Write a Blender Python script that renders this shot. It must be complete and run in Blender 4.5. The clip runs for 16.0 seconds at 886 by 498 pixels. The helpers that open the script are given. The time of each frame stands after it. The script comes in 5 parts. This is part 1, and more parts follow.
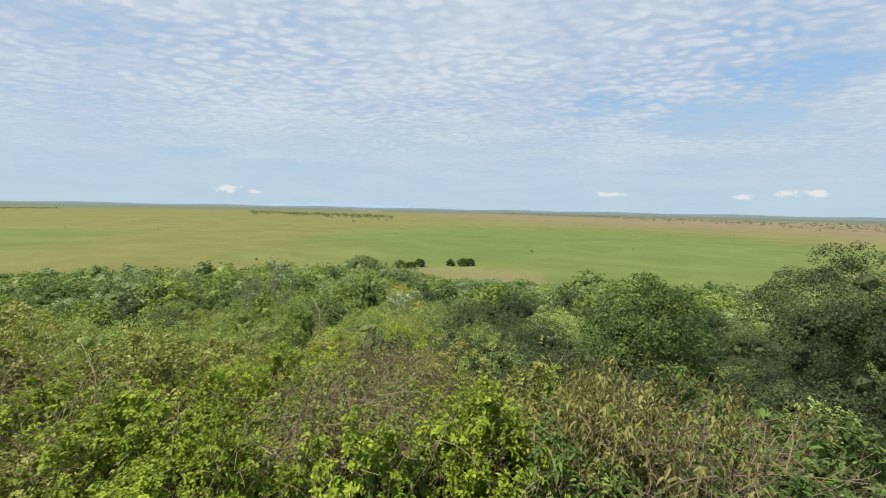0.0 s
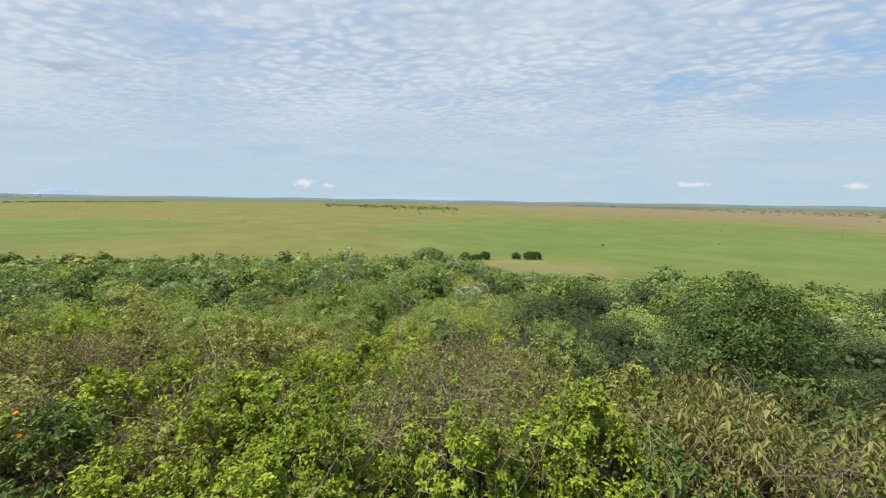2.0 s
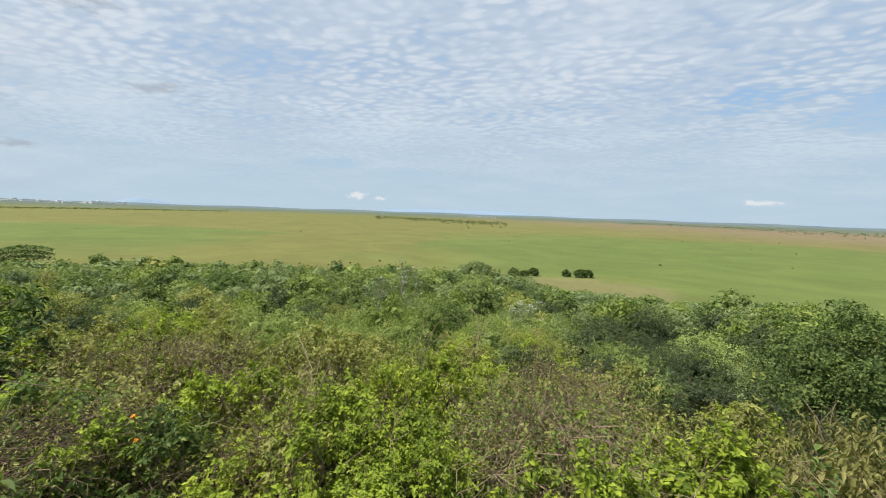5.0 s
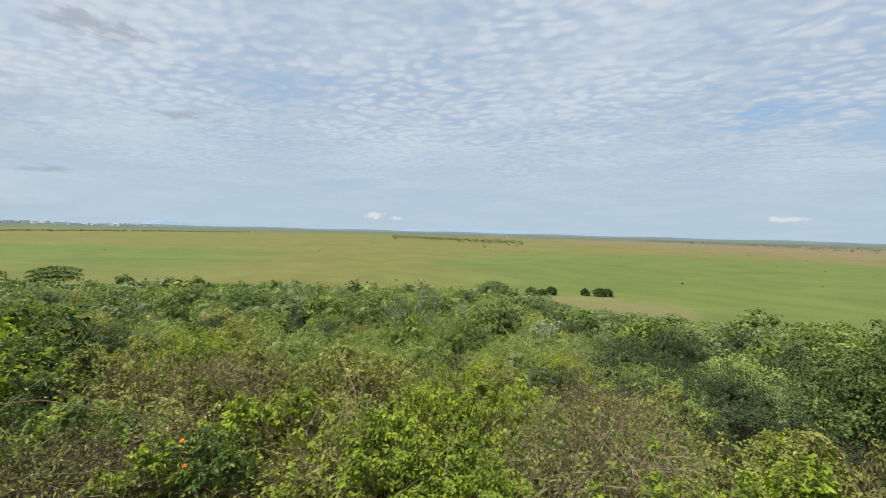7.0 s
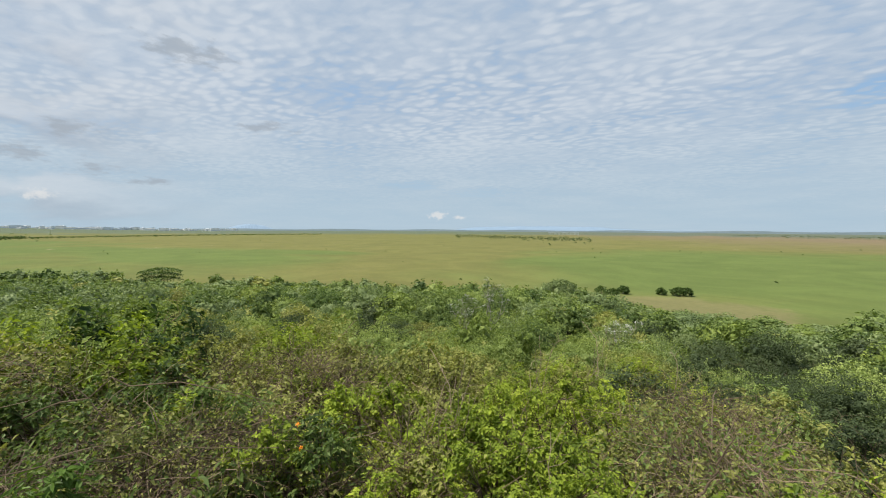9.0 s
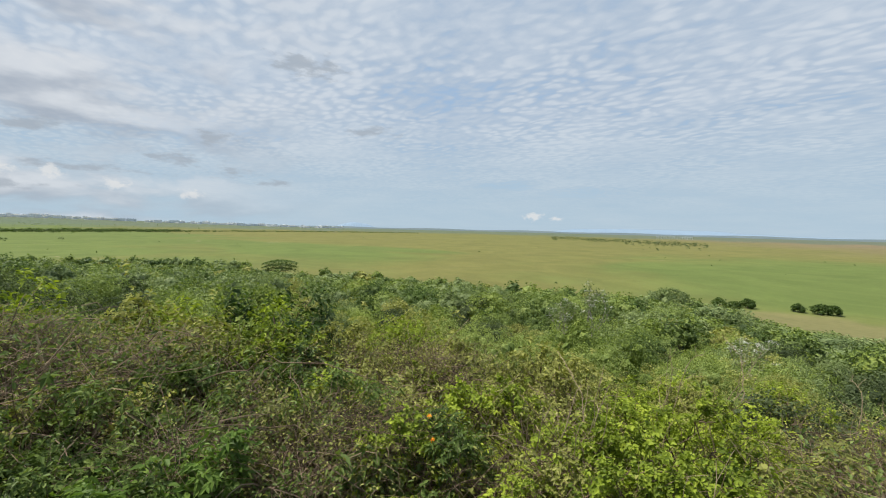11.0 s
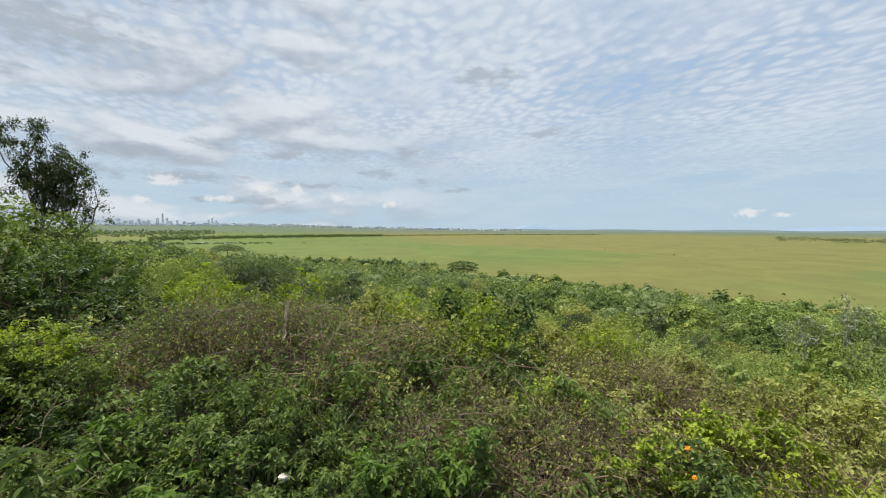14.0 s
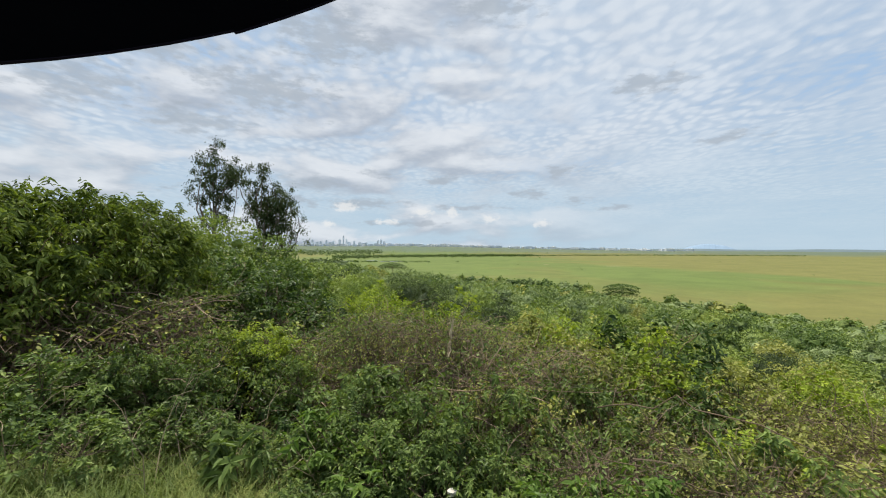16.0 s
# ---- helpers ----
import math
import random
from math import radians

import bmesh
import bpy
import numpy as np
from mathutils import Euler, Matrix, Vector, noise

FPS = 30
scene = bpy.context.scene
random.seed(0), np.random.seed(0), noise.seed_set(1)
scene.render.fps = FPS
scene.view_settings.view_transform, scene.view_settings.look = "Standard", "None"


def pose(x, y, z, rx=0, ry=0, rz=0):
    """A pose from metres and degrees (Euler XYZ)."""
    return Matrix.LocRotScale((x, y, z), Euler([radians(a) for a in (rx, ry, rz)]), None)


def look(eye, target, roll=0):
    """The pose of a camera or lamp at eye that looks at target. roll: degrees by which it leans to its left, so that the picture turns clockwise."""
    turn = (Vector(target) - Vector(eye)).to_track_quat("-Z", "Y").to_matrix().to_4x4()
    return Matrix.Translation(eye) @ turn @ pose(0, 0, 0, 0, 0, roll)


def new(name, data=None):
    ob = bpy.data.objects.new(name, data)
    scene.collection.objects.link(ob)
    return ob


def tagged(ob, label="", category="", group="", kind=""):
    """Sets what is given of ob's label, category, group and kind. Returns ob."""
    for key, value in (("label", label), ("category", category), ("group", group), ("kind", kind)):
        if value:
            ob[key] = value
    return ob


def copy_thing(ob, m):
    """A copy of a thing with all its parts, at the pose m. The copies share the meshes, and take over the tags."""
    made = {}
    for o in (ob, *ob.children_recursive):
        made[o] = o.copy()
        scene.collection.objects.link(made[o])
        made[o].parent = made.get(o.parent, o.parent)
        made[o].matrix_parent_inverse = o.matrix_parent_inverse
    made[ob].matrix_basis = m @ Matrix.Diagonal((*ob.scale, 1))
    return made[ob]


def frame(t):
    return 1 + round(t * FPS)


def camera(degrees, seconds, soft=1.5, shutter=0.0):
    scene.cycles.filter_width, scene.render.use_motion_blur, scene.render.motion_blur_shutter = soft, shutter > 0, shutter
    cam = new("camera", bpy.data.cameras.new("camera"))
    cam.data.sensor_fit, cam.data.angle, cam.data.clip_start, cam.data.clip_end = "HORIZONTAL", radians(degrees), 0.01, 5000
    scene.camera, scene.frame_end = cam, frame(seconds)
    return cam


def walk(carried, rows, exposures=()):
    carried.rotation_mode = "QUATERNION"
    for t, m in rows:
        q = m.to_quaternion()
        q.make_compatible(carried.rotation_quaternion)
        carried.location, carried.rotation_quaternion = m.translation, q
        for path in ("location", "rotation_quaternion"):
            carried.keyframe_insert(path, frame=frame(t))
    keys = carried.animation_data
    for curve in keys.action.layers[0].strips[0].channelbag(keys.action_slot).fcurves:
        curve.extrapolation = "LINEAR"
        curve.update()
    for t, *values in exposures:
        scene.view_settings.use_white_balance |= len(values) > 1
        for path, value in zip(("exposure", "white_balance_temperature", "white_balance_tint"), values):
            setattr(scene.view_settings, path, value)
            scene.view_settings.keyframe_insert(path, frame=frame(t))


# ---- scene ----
cam = camera(93.7, 16.0, soft=1.1)
PATH = [
    (0, (0.193, -0.092, 1.367), (0.19, 1.898, 1.168), 1.2),
    (0.5, (0.138, -0.076, 1.362), (0.021, 1.909, 1.153), 1.3),
    (1, (0.095, -0.047, 1.36), (-0.122, 1.929, 1.136), 1.2),
    (1.5, (0.037, -0.032, 1.357), (-0.241, 1.934, 1.119), 1.2),
    (2, (-0.037, -0.03, 1.36), (-0.349, 1.931, 1.119), 0.9),
    (2.5, (-0.124, -0.005, 1.359), (-0.475, 1.952, 1.137), 0.7),
    (3, (-0.194, 0.012, 1.368), (-0.598, 1.961, 1.169), 0.7),
    (3.5, (-0.275, 0.035, 1.363), (-0.725, 1.975, 1.183), 0.9),
    (4, (-0.352, 0.057, 1.354), (-0.833, 1.99, 1.176), 1.4),
    (4.2, (-0.376, 0.061, 1.342), (-0.868, 1.991, 1.163), 1.6),
    (6.3, (-0.629, 0.065, 1.341), (-1.225, 1.967, 1.176), 1.4),
    (6.5, (-0.649, 0.065, 1.335), (-1.25, 1.968, 1.194), 1.3),
    (7, (-0.693, 0.062, 1.331), (-1.307, 1.963, 1.241), 1.5),
    (7.5, (-0.708, 0.046, 1.332), (-1.366, 1.933, 1.268), 1.2),
    (8, (-0.752, 0.022, 1.323), (-1.482, 1.883, 1.26), 0.7),
    (8.5, (-0.815, 0.003, 1.313), (-1.628, 1.828, 1.232), 0.3),
    (9, (-0.867, -0.021, 1.308), (-1.763, 1.764, 1.208), 0.3),
    (9.2, (-0.895, -0.02, 1.302), (-1.826, 1.747, 1.196), 0.3),
    (11.3, (-1.148, -0.099, 1.265), (-2.475, 1.393, 1.156), 1.7),
    (11.5, (-1.159, -0.109, 1.273), (-2.522, 1.35, 1.158), 1.9),
    (12, (-1.22, -0.142, 1.272), (-2.669, 1.231, 1.143), 1.8),
    (12.5, (-1.285, -0.18, 1.267), (-2.821, 1.094, 1.135), 1.5),
    (13, (-1.34, -0.216, 1.263), (-2.961, 0.948, 1.131), 0.85),
    (13.5, (-1.391, -0.254, 1.256), (-3.094, 0.788, 1.135), 0.5),
    (14, (-1.432, -0.28, 1.256), (-3.221, 0.607, 1.152), 0.22),
    (14.5, (-1.471, -0.302, 1.265), (-3.342, 0.401, 1.184), 0.05),
    (15, (-1.492, -0.325, 1.266), (-3.424, 0.188, 1.211), 0.15),
    (15.5, (-1.491, -0.346, 1.269), (-3.461, -0.002, 1.238), 0.25),
    (16, (-1.459, -0.363, 1.276), (-3.449, -0.158, 1.265), 0.15),
]
EXPOSURES = ((0.0, 0.36), (4.0, 0.35), (6.5, 0.32), (7.5, 0.20), (9.0, 0.22), (11.5, 0.24), (12.5, 0.30), (13.5, 0.34), (14.0, 0.34), (15.0, 0.31), (16.0, 0.38))
walk(cam, [(t, look(e, g, r)) for t, e, g, r in PATH], EXPOSURES)


# ---------------------------------------------------------------- node helpers
class Nodes:
    """Short hand for building node trees."""

    def __init__(self, tree):
        self.tree = tree
        tree.nodes.clear()

    def add(self, kind):
        return self.tree.nodes.new(kind)

    def put(self, socket, value):
        if isinstance(value, bpy.types.NodeSocket):
            self.tree.links.new(value, socket)
        elif isinstance(value, (tuple, list)) and len(value) == 3 and socket.type == "RGBA":
            socket.default_value = (*value, 1)
        else:
            socket.default_value = value

    def math(self, op, a, b=0.0, clamp=False):
        n = self.add("ShaderNodeMath")
        n.operation, n.use_clamp = op, clamp
        self.put(n.inputs[0], a), self.put(n.inputs[1], b)
        return n.outputs[0]

    def vec(self, op, a, b=(0, 0, 0)):
        n = self.add("ShaderNodeVectorMath")
        n.operation = op
        self.put(n.inputs[0], a), self.put(n.inputs[1], b)
        return n.outputs["Value"] if op in ("LENGTH", "DOT_PRODUCT", "DISTANCE") else n.outputs[0]

    def noise(self, v, scale, detail=3.0, rough=0.5, dist=0.0):
        n = self.add("ShaderNodeTexNoise")
        self.put(n.inputs["Vector"], v)
        n.inputs["Scale"].default_value, n.inputs["Detail"].default_value = scale, detail
        n.inputs["Roughness"].default_value, n.inputs["Distortion"].default_value = rough, dist
        return n.outputs["Fac"]

    def span(self, v, a, b, lo=0.0, hi=1.0, smooth=True):
        n = self.add("ShaderNodeMapRange")
        n.interpolation_type = "SMOOTHSTEP" if smooth else "LINEAR"
        self.put(n.inputs["Value"], v)
        for k, x in (("From Min", a), ("From Max", b), ("To Min", lo), ("To Max", hi)):
            n.inputs[k].default_value = x
        return n.outputs[0]

    def mix(self, f, a, b, mode="MIX"):
        n = self.add("ShaderNodeMix")
        n.data_type, n.blend_type = "RGBA", mode
        self.put(n.inputs[0], f), self.put(n.inputs[6], a), self.put(n.inputs[7], b)
        return n.outputs[2]

    def ramp(self, f, stops):
        n = self.add("ShaderNodeValToRGB")
        self.put(n.inputs[0], f)
        els = n.color_ramp.elements
        while len(els) < len(stops):
            els.new(0.5)
        for e, (p, c) in zip(els, stops):
            e.position, e.color = p, (*c, 1)
        return n.outputs[0]


def bearing(az, el):
    """Unit vector: az degrees to the left of +y, el degrees up."""
    a, e = radians(az), radians(el)
    return Vector((-math.sin(a) * math.cos(e), math.cos(a) * math.cos(e), math.sin(e)))


# ---------------------------------------------------------------- world and sun
SUN_AZ, SUN_EL = 114, 63
world = bpy.data.worlds.new("sky")
scene.world = world
world.use_nodes = True
N = Nodes(world.node_tree)
SKY = 0.10
sky = N.add("ShaderNodeTexSky")
sky.sky_type, sky.sun_disc = "NISHITA", False
sky.sun_elevation, sky.sun_rotation = radians(SUN_EL), radians(-SUN_AZ)
sky.air_density, sky.dust_density, sky.ozone_density = 1.0, 1.5, 1.5
d = N.add("ShaderNodeTexCoord").outputs["Generated"]
sep = N.add("ShaderNodeSeparateXYZ")
N.put(sep.inputs[0], d)
up = N.math("MAXIMUM", sep.outputs[2], 0.0)
lift = N.math("ADD", up, 0.07)
flat = N.add("ShaderNodeCombineXYZ")
N.put(flat.inputs[0], N.math("DIVIDE", sep.outputs[0], lift))
N.put(flat.inputs[1], N.math("DIVIDE", sep.outputs[1], lift))
turned = N.add("ShaderNodeMapping")
N.put(turned.inputs["Vector"], flat.outputs[0])
turned.inputs["Rotation"].default_value = (0, 0, radians(28))
turned.inputs["Scale"].default_value = (0.85, 1.2, 1.0)
drift = N.add("ShaderNodeTexNoise")
N.put(drift.inputs["Vector"], turned.outputs[0])
drift.inputs["Scale"].default_value, drift.inputs["Detail"].default_value = 3.0, 3.0
warped = N.vec("ADD", turned.outputs[0], N.vec("MULTIPLY", N.vec("SUBTRACT", drift.outputs["Color"], (0.5, 0.5, 0.5)), (0.22, 0.22, 0.0)))
cells = N.add("ShaderNodeTexVoronoi")
cells.feature, cells.voronoi_dimensions = "SMOOTH_F1", "2D"
N.put(cells.inputs["Vector"], warped)
cells.inputs["Scale"].default_value, cells.inputs["Smoothness"].default_value = 12.5, 0.9
puffs = N.math("MULTIPLY", N.span(cells.outputs["Distance"], 0.6, 0.1, 0.0, 1.0), N.span(N.noise(flat.outputs[0], 1.1, 3.0, 0.55, 0.3), 0.36, 0.6, 0.25, 1.0))
small = N.math("ADD", N.math("MULTIPLY", puffs, 0.34), N.math("MULTIPLY", N.noise(warped, 9.0, 5.0, 0.6, 0.15), 0.66))
broad = N.noise(flat.outputs[0], 0.7, 2.0, 0.5, 0.2)
mid = N.noise(turned.outputs[0], 2.2, 2.0, 0.5, 0.3)
thick = N.math("ADD", N.math("MULTIPLY", small, 0.8), N.math("ADD", N.math("MULTIPLY", broad, 0.8), N.math("MULTIPLY", mid, 0.3)))


def patches(rows, wave, amount):
    """Soft oval cloud shapes (az, el, half width, half height in degrees), their edges broken by wave."""
    best = None
    for az, el, w, h in rows:
        off = N.vec("SUBTRACT", d, tuple(bearing(az, el)))
        size = N.vec("LENGTH", N.vec("MULTIPLY", off, (1 / radians(w), 1 / radians(w), 1 / radians(h))))
        inside = N.math("SUBTRACT", 1.0, size)
        best = inside if best is None else N.math("MAXIMUM", best, inside)
    return N.math("ADD", best, N.math("MULTIPLY", N.math("SUBTRACT", wave, 0.5), amount))


gap = N.span(patches(((-32, 11.0, 10, 3.2), (-40, 14, 8, 2.0), (-20, 13, 6, 1.5), (-46, 24, 5, 2.0), (22, 4.8, 6, 1.0), (30, 6.0, 5, 1.0)), mid, 2.4), -0.1, 0.7)
thick = N.math("SUBTRACT", thick, N.math("MULTIPLY", gap, 0.34))
cover = N.span(thick, 0.42, 0.84)
light = N.span(thick, 0.66, 1.2)
k = 0.785 / SKY
cloud = N.mix(light, (0.46 * k, 0.565 * k, 0.70 * k), (0.68 * k, 0.745 * k, 0.82 * k))
base = N.mix(0.75, sky.outputs[0], (0.34 * k, 0.56 * k, 0.85 * k))
col = N.mix(N.math("MULTIPLY", cover, 0.95), base, cloud)
# pale haze towards the horizon
haze = N.span(sep.outputs[2], 0.0, 0.30, 1.0, 0.0)
veil = N.mix(N.noise(N.vec("MULTIPLY", d, (3, 3, 22)), 2.0, 3.0), (0.43 * k, 0.59 * k, 0.72 * k), (0.55 * k, 0.67 * k, 0.76 * k))
col = N.mix(N.math("MULTIPLY", haze, 0.92), col, veil)
# heaped clouds with grey bases on the hill side
heap_v = N.vec("MULTIPLY", d, (2.6, 2.6, 8.0))
heap = N.noise(heap_v, 1.6, 5.0, 0.52, 0.2)
heap_up = N.noise(N.vec("ADD", heap_v, (0, 0, 0.22)), 1.6, 5.0, 0.52, 0.2)
side = N.span(N.vec("DOT_PRODUCT", d, tuple(bearing(120, 8))), 0.35, 0.88)
heap_cov = N.math("MULTIPLY", N.span(heap, 0.40, 0.56), side)
heap_lit = N.span(N.math("SUBTRACT", heap, heap_up), -0.12, 0.16)
col = N.mix(N.math("MULTIPLY", heap_cov, 0.8), col, N.mix(heap_lit, (0.40 * k, 0.45 * k, 0.53 * k), (0.76 * k, 0.79 * k, 0.83 * k)))
# grey flat clouds over the hill side
ragged = N.noise(N.vec("MULTIPLY", d, (1, 1, 3.0)), 24.0, 5.0, 0.6)
GREY_ROWS = ((72.0, 7.1, 4.5, 0.8), (66.5, 6.0, 3.2, 0.6), (61.5, 5.0, 2.4, 0.5), (85.0, 9.0, 3.0, 0.8), (49.4, 12.2, 3.6, 0.9), (68.6, 10.1, 2.4, 1.0), (115, 14.6, 6.5, 2.2), (107, 19, 8.5, 3.6),
             (100, 26, 9.0, 3.6), (126, 16.7, 7.0, 2.8), (77, 29.6, 7.0, 2.4), (93.6, 9.9, 3.0, 0.7), (84.4, 9.3, 2.5, 0.6), (58, 19.5, 5.0, 1.4), (128, 30, 8, 3), (92, 34, 7, 2.5),
             (96, 5.8, 8, 0.9), (80, 5.4, 6, 0.5), (101, 8.2, 6, 1.0), (89, 3.2, 7, 0.5), (110, 6.5, 8, 1.2), (118, 22, 6, 2.0))
grey = patches(GREY_ROWS, ragged, 3.4)
col = N.mix(N.math("MULTIPLY", N.span(grey, 0.0, 0.9), 0.72), col, (0.40 * k, 0.455 * k, 0.52 * k))
# small far cumulus low over the plain
puff = N.noise(N.vec("MULTIPLY", d, (1, 1, 1.6)), 62.0, 5.0, 0.65)
WHITE_ROWS = ((27.4, 1.7, 1.73, 0.64), (24.6, 1.5, 1.15, 0.32), (-21.5, 2.1, 2.16, 0.4), (-35.4, 1.9, 1.15, 0.4), (-39.4, 2.2, 1.3, 0.48), (-41.6, 2.2, 1.15, 0.56), (70.8, 3.2, 1.73, 0.64),
              (77.7, 3.9, 1.3, 0.8), (82.8, 4.7, 1.15, 0.8), (87.0, 4.6, 2.16, 0.72), (97.3, 5.3, 1.87, 0.96), (92, 3.4, 2.16, 0.48), (99.5, 3.0, 1.15, 0.48))
low = patches(WHITE_ROWS, puff, 2.6)
col = N.mix(N.math("MULTIPLY", N.span(low, 0.0, 0.8), 0.75), col, (0.83 * k, 0.84 * k, 0.84 * k))
bg = N.add("ShaderNodeBackground")
N.put(bg.inputs[0], col)
bg.inputs[1].default_value = SKY
N.put(N.add("ShaderNodeOutputWorld").inputs[0], bg.outputs[0])

sun = new("sun", bpy.data.lights.new("sun", "SUN"))
sun.data.energy, sun.data.angle, sun.data.color = 5.0, radians(2.5), (1.0, 0.95, 0.86)
sun.matrix_world = look(bearing(SUN_AZ, SUN_EL) * 50, (0, 0, 0))


# ---------------------------------------------------------------- materials
def leaf_material(name, dark, mean, bright, through_light=0.3, rough=0.55, spread=0.25, vary=0.5):
    dark, mean, bright = tuple(0.8 * c for c in dark), tuple(c for c in mean), tuple(1.1 * c for c in bright)
    m = bpy.data.materials.new(name)
    m.use_nodes = True
    n = Nodes(m.node_tree)
    isle = n.add("ShaderNodeNewGeometry").outputs["Random Per Island"]
    own = n.add("ShaderNodeObjectInfo").outputs["Random"]
    place = n.add("ShaderNodeTexCoord").outputs["Object"]
    patch = n.math("ADD", n.math("MULTIPLY", n.noise(place, 1.3, 2.0), 0.5), n.math("MULTIPLY", n.noise(place, 7.0, 2.0), 0.5))
    patch = n.span(patch, 0.32, 0.68, 0.0, 1.0, False)
    f = n.math("ADD", n.math("MULTIPLY", isle, vary), n.math("ADD", n.math("MULTIPLY", patch, 1.05 - vary), n.math("MULTIPLY", own, spread)))
    f = n.math("SUBTRACT", f, 0.5 * spread)
    c = n.ramp(f, ((0.12, dark), (0.5, mean), (0.95, bright)))
    vein = n.noise(place, 60.0, 2.0)
    c = n.mix(0.35, c, n.mix(vein, (0.55, 0.55, 0.55), (1.0, 1.0, 1.0)), "MULTIPLY")
    b = n.add("ShaderNodeBsdfPrincipled")
    n.put(b.inputs["Base Color"], c)
    b.inputs["Roughness"].default_value = rough
    b.inputs["Specular IOR Level"].default_value = 0.14
    tr = n.add("ShaderNodeBsdfTranslucent")
    n.put(tr.inputs[0], n.mix(1.0, c, (1.5, 1.6, 0.7), "MULTIPLY"))
    mx = n.add("ShaderNodeMixShader")
    mx.inputs[0].default_value = 0.8 * through_light
    n.put(mx.inputs[1], b.outputs[0]), n.put(mx.inputs[2], tr.outputs[0])
    n.put(n.add("ShaderNodeOutputMaterial").inputs[0], mx.outputs[0])
    return m


def plain_material(name, a, b, scale=6.0, rough=0.85, bump=0.3, fine=40.0, gloss=0.3):
    """Two-tone rough surface with grain at two scales."""
    m = bpy.data.materials.new(name)
    m.use_nodes = True
    n = Nodes(m.node_tree)
    place = n.add("ShaderNodeTexCoord").outputs["Object"]
    f = n.math("ADD", n.math("MULTIPLY", n.noise(place, scale, 4.0), 0.6), n.math("MULTIPLY", n.noise(place, fine, 3.0), 0.4))
    isle = n.add("ShaderNodeNewGeometry").outputs["Random Per Island"]
    f = n.math("ADD", n.math("MULTIPLY", f, 0.7), n.math("MULTIPLY", isle, 0.3))
    s = n.add("ShaderNodeBsdfPrincipled")
    n.put(s.inputs["Base Color"], n.mix(n.span(f, 0.3, 0.7), a, b))
    s.inputs["Roughness"].default_value, s.inputs["Specular IOR Level"].default_value = rough, gloss
    bp = n.add("ShaderNodeBump")
    bp.inputs["Strength"].default_value = bump
    n.put(bp.inputs["Height"], n.noise(place, fine, 4.0))
    n.put(s.inputs["Normal"], bp.outputs[0])
    n.put(n.add("ShaderNodeOutputMaterial").inputs[0], s.outputs[0])
    return m


LIME = leaf_material("lime leaf", (0.105, 0.155, 0.018), (0.25, 0.32, 0.034), (0.41, 0.46, 0.06), 0.3, 0.55, 0.25, 0.34)
GREEN = leaf_material("green leaf", (0.075, 0.115, 0.028), (0.178, 0.24, 0.052), (0.31, 0.36, 0.085), 0.26, 0.55, 0.25, 0.34)
FRESH = leaf_material("fresh drooping leaf", (0.055, 0.085, 0.018), (0.13, 0.175, 0.035), (0.25, 0.29, 0.07), 0.26)
DEEP = leaf_material("deep green leaf", (0.035, 0.065, 0.018), (0.075, 0.125, 0.03), (0.14, 0.19, 0.05), 0.28, 0.5)
OLIVE = leaf_material("olive leaf", (0.11, 0.122, 0.034), (0.25, 0.262, 0.07), (0.40, 0.395, 0.12), 0.26, 0.55, 0.25, 0.36)
PALE = leaf_material("pale dry leaf", (0.105, 0.112, 0.04), (0.21, 0.208, 0.07), (0.35, 0.32, 0.13), 0.3)
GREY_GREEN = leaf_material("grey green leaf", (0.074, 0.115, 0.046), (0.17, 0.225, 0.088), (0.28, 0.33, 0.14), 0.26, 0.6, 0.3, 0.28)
LEAFY = leaf_material("rich green leaf", (0.046, 0.076, 0.02), (0.12, 0.176, 0.045), (0.235, 0.295, 0.08), 0.28, 0.5, 0.25, 0.45)
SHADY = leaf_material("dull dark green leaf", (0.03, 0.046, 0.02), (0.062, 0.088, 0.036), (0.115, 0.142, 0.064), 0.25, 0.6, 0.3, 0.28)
WOOD_GREEN = leaf_material("woodland leaf", (0.08, 0.127, 0.037), (0.188, 0.25, 0.069), (0.32, 0.38, 0.115), 0.25, 0.65, 0.7, 0.3)
DUSKY = leaf_material("dusky green leaf", (0.045, 0.068, 0.03), (0.098, 0.132, 0.058), (0.165, 0.205, 0.09), 0.22, 0.6, 0.3, 0.3)
BRIGHT = leaf_material("bright green leaf", (0.045, 0.085, 0.016), (0.108, 0.18, 0.033), (0.20, 0.28, 0.06), 0.3, 0.5, 0.2, 0.35)
GRASS = leaf_material("grass blade", (0.05, 0.085, 0.014), (0.12, 0.17, 0.03), (0.25, 0.26, 0.075), 0.25)
TWIG = plain_material("brown twig", (0.06, 0.042, 0.027), (0.19, 0.135, 0.085), 8, 0.9)
DRY_TWIG = plain_material("dead dry twig", (0.085, 0.06, 0.042), (0.27, 0.195, 0.13), 8, 0.9)
BARK = plain_material("bark", (0.08, 0.062, 0.048), (0.19, 0.155, 0.12), 12, 0.9, 0.6)
GREY_BARK = plain_material("pale grey bark", (0.24, 0.22, 0.175), (0.42, 0.385, 0.31), 14, 0.9, 0.4)
STRAW_WOOD = plain_material("weathered straw brown stalk", (0.15, 0.11, 0.07), (0.36, 0.28, 0.18), 9, 0.9)
PALE_WOOD = plain_material("split pale wood", (0.34, 0.25, 0.15), (0.52, 0.42, 0.28), 20, 0.8)
RED_WOOD = plain_material("weathered red brown wood", (0.10, 0.05, 0.03), (0.24, 0.13, 0.08), 15, 0.85)
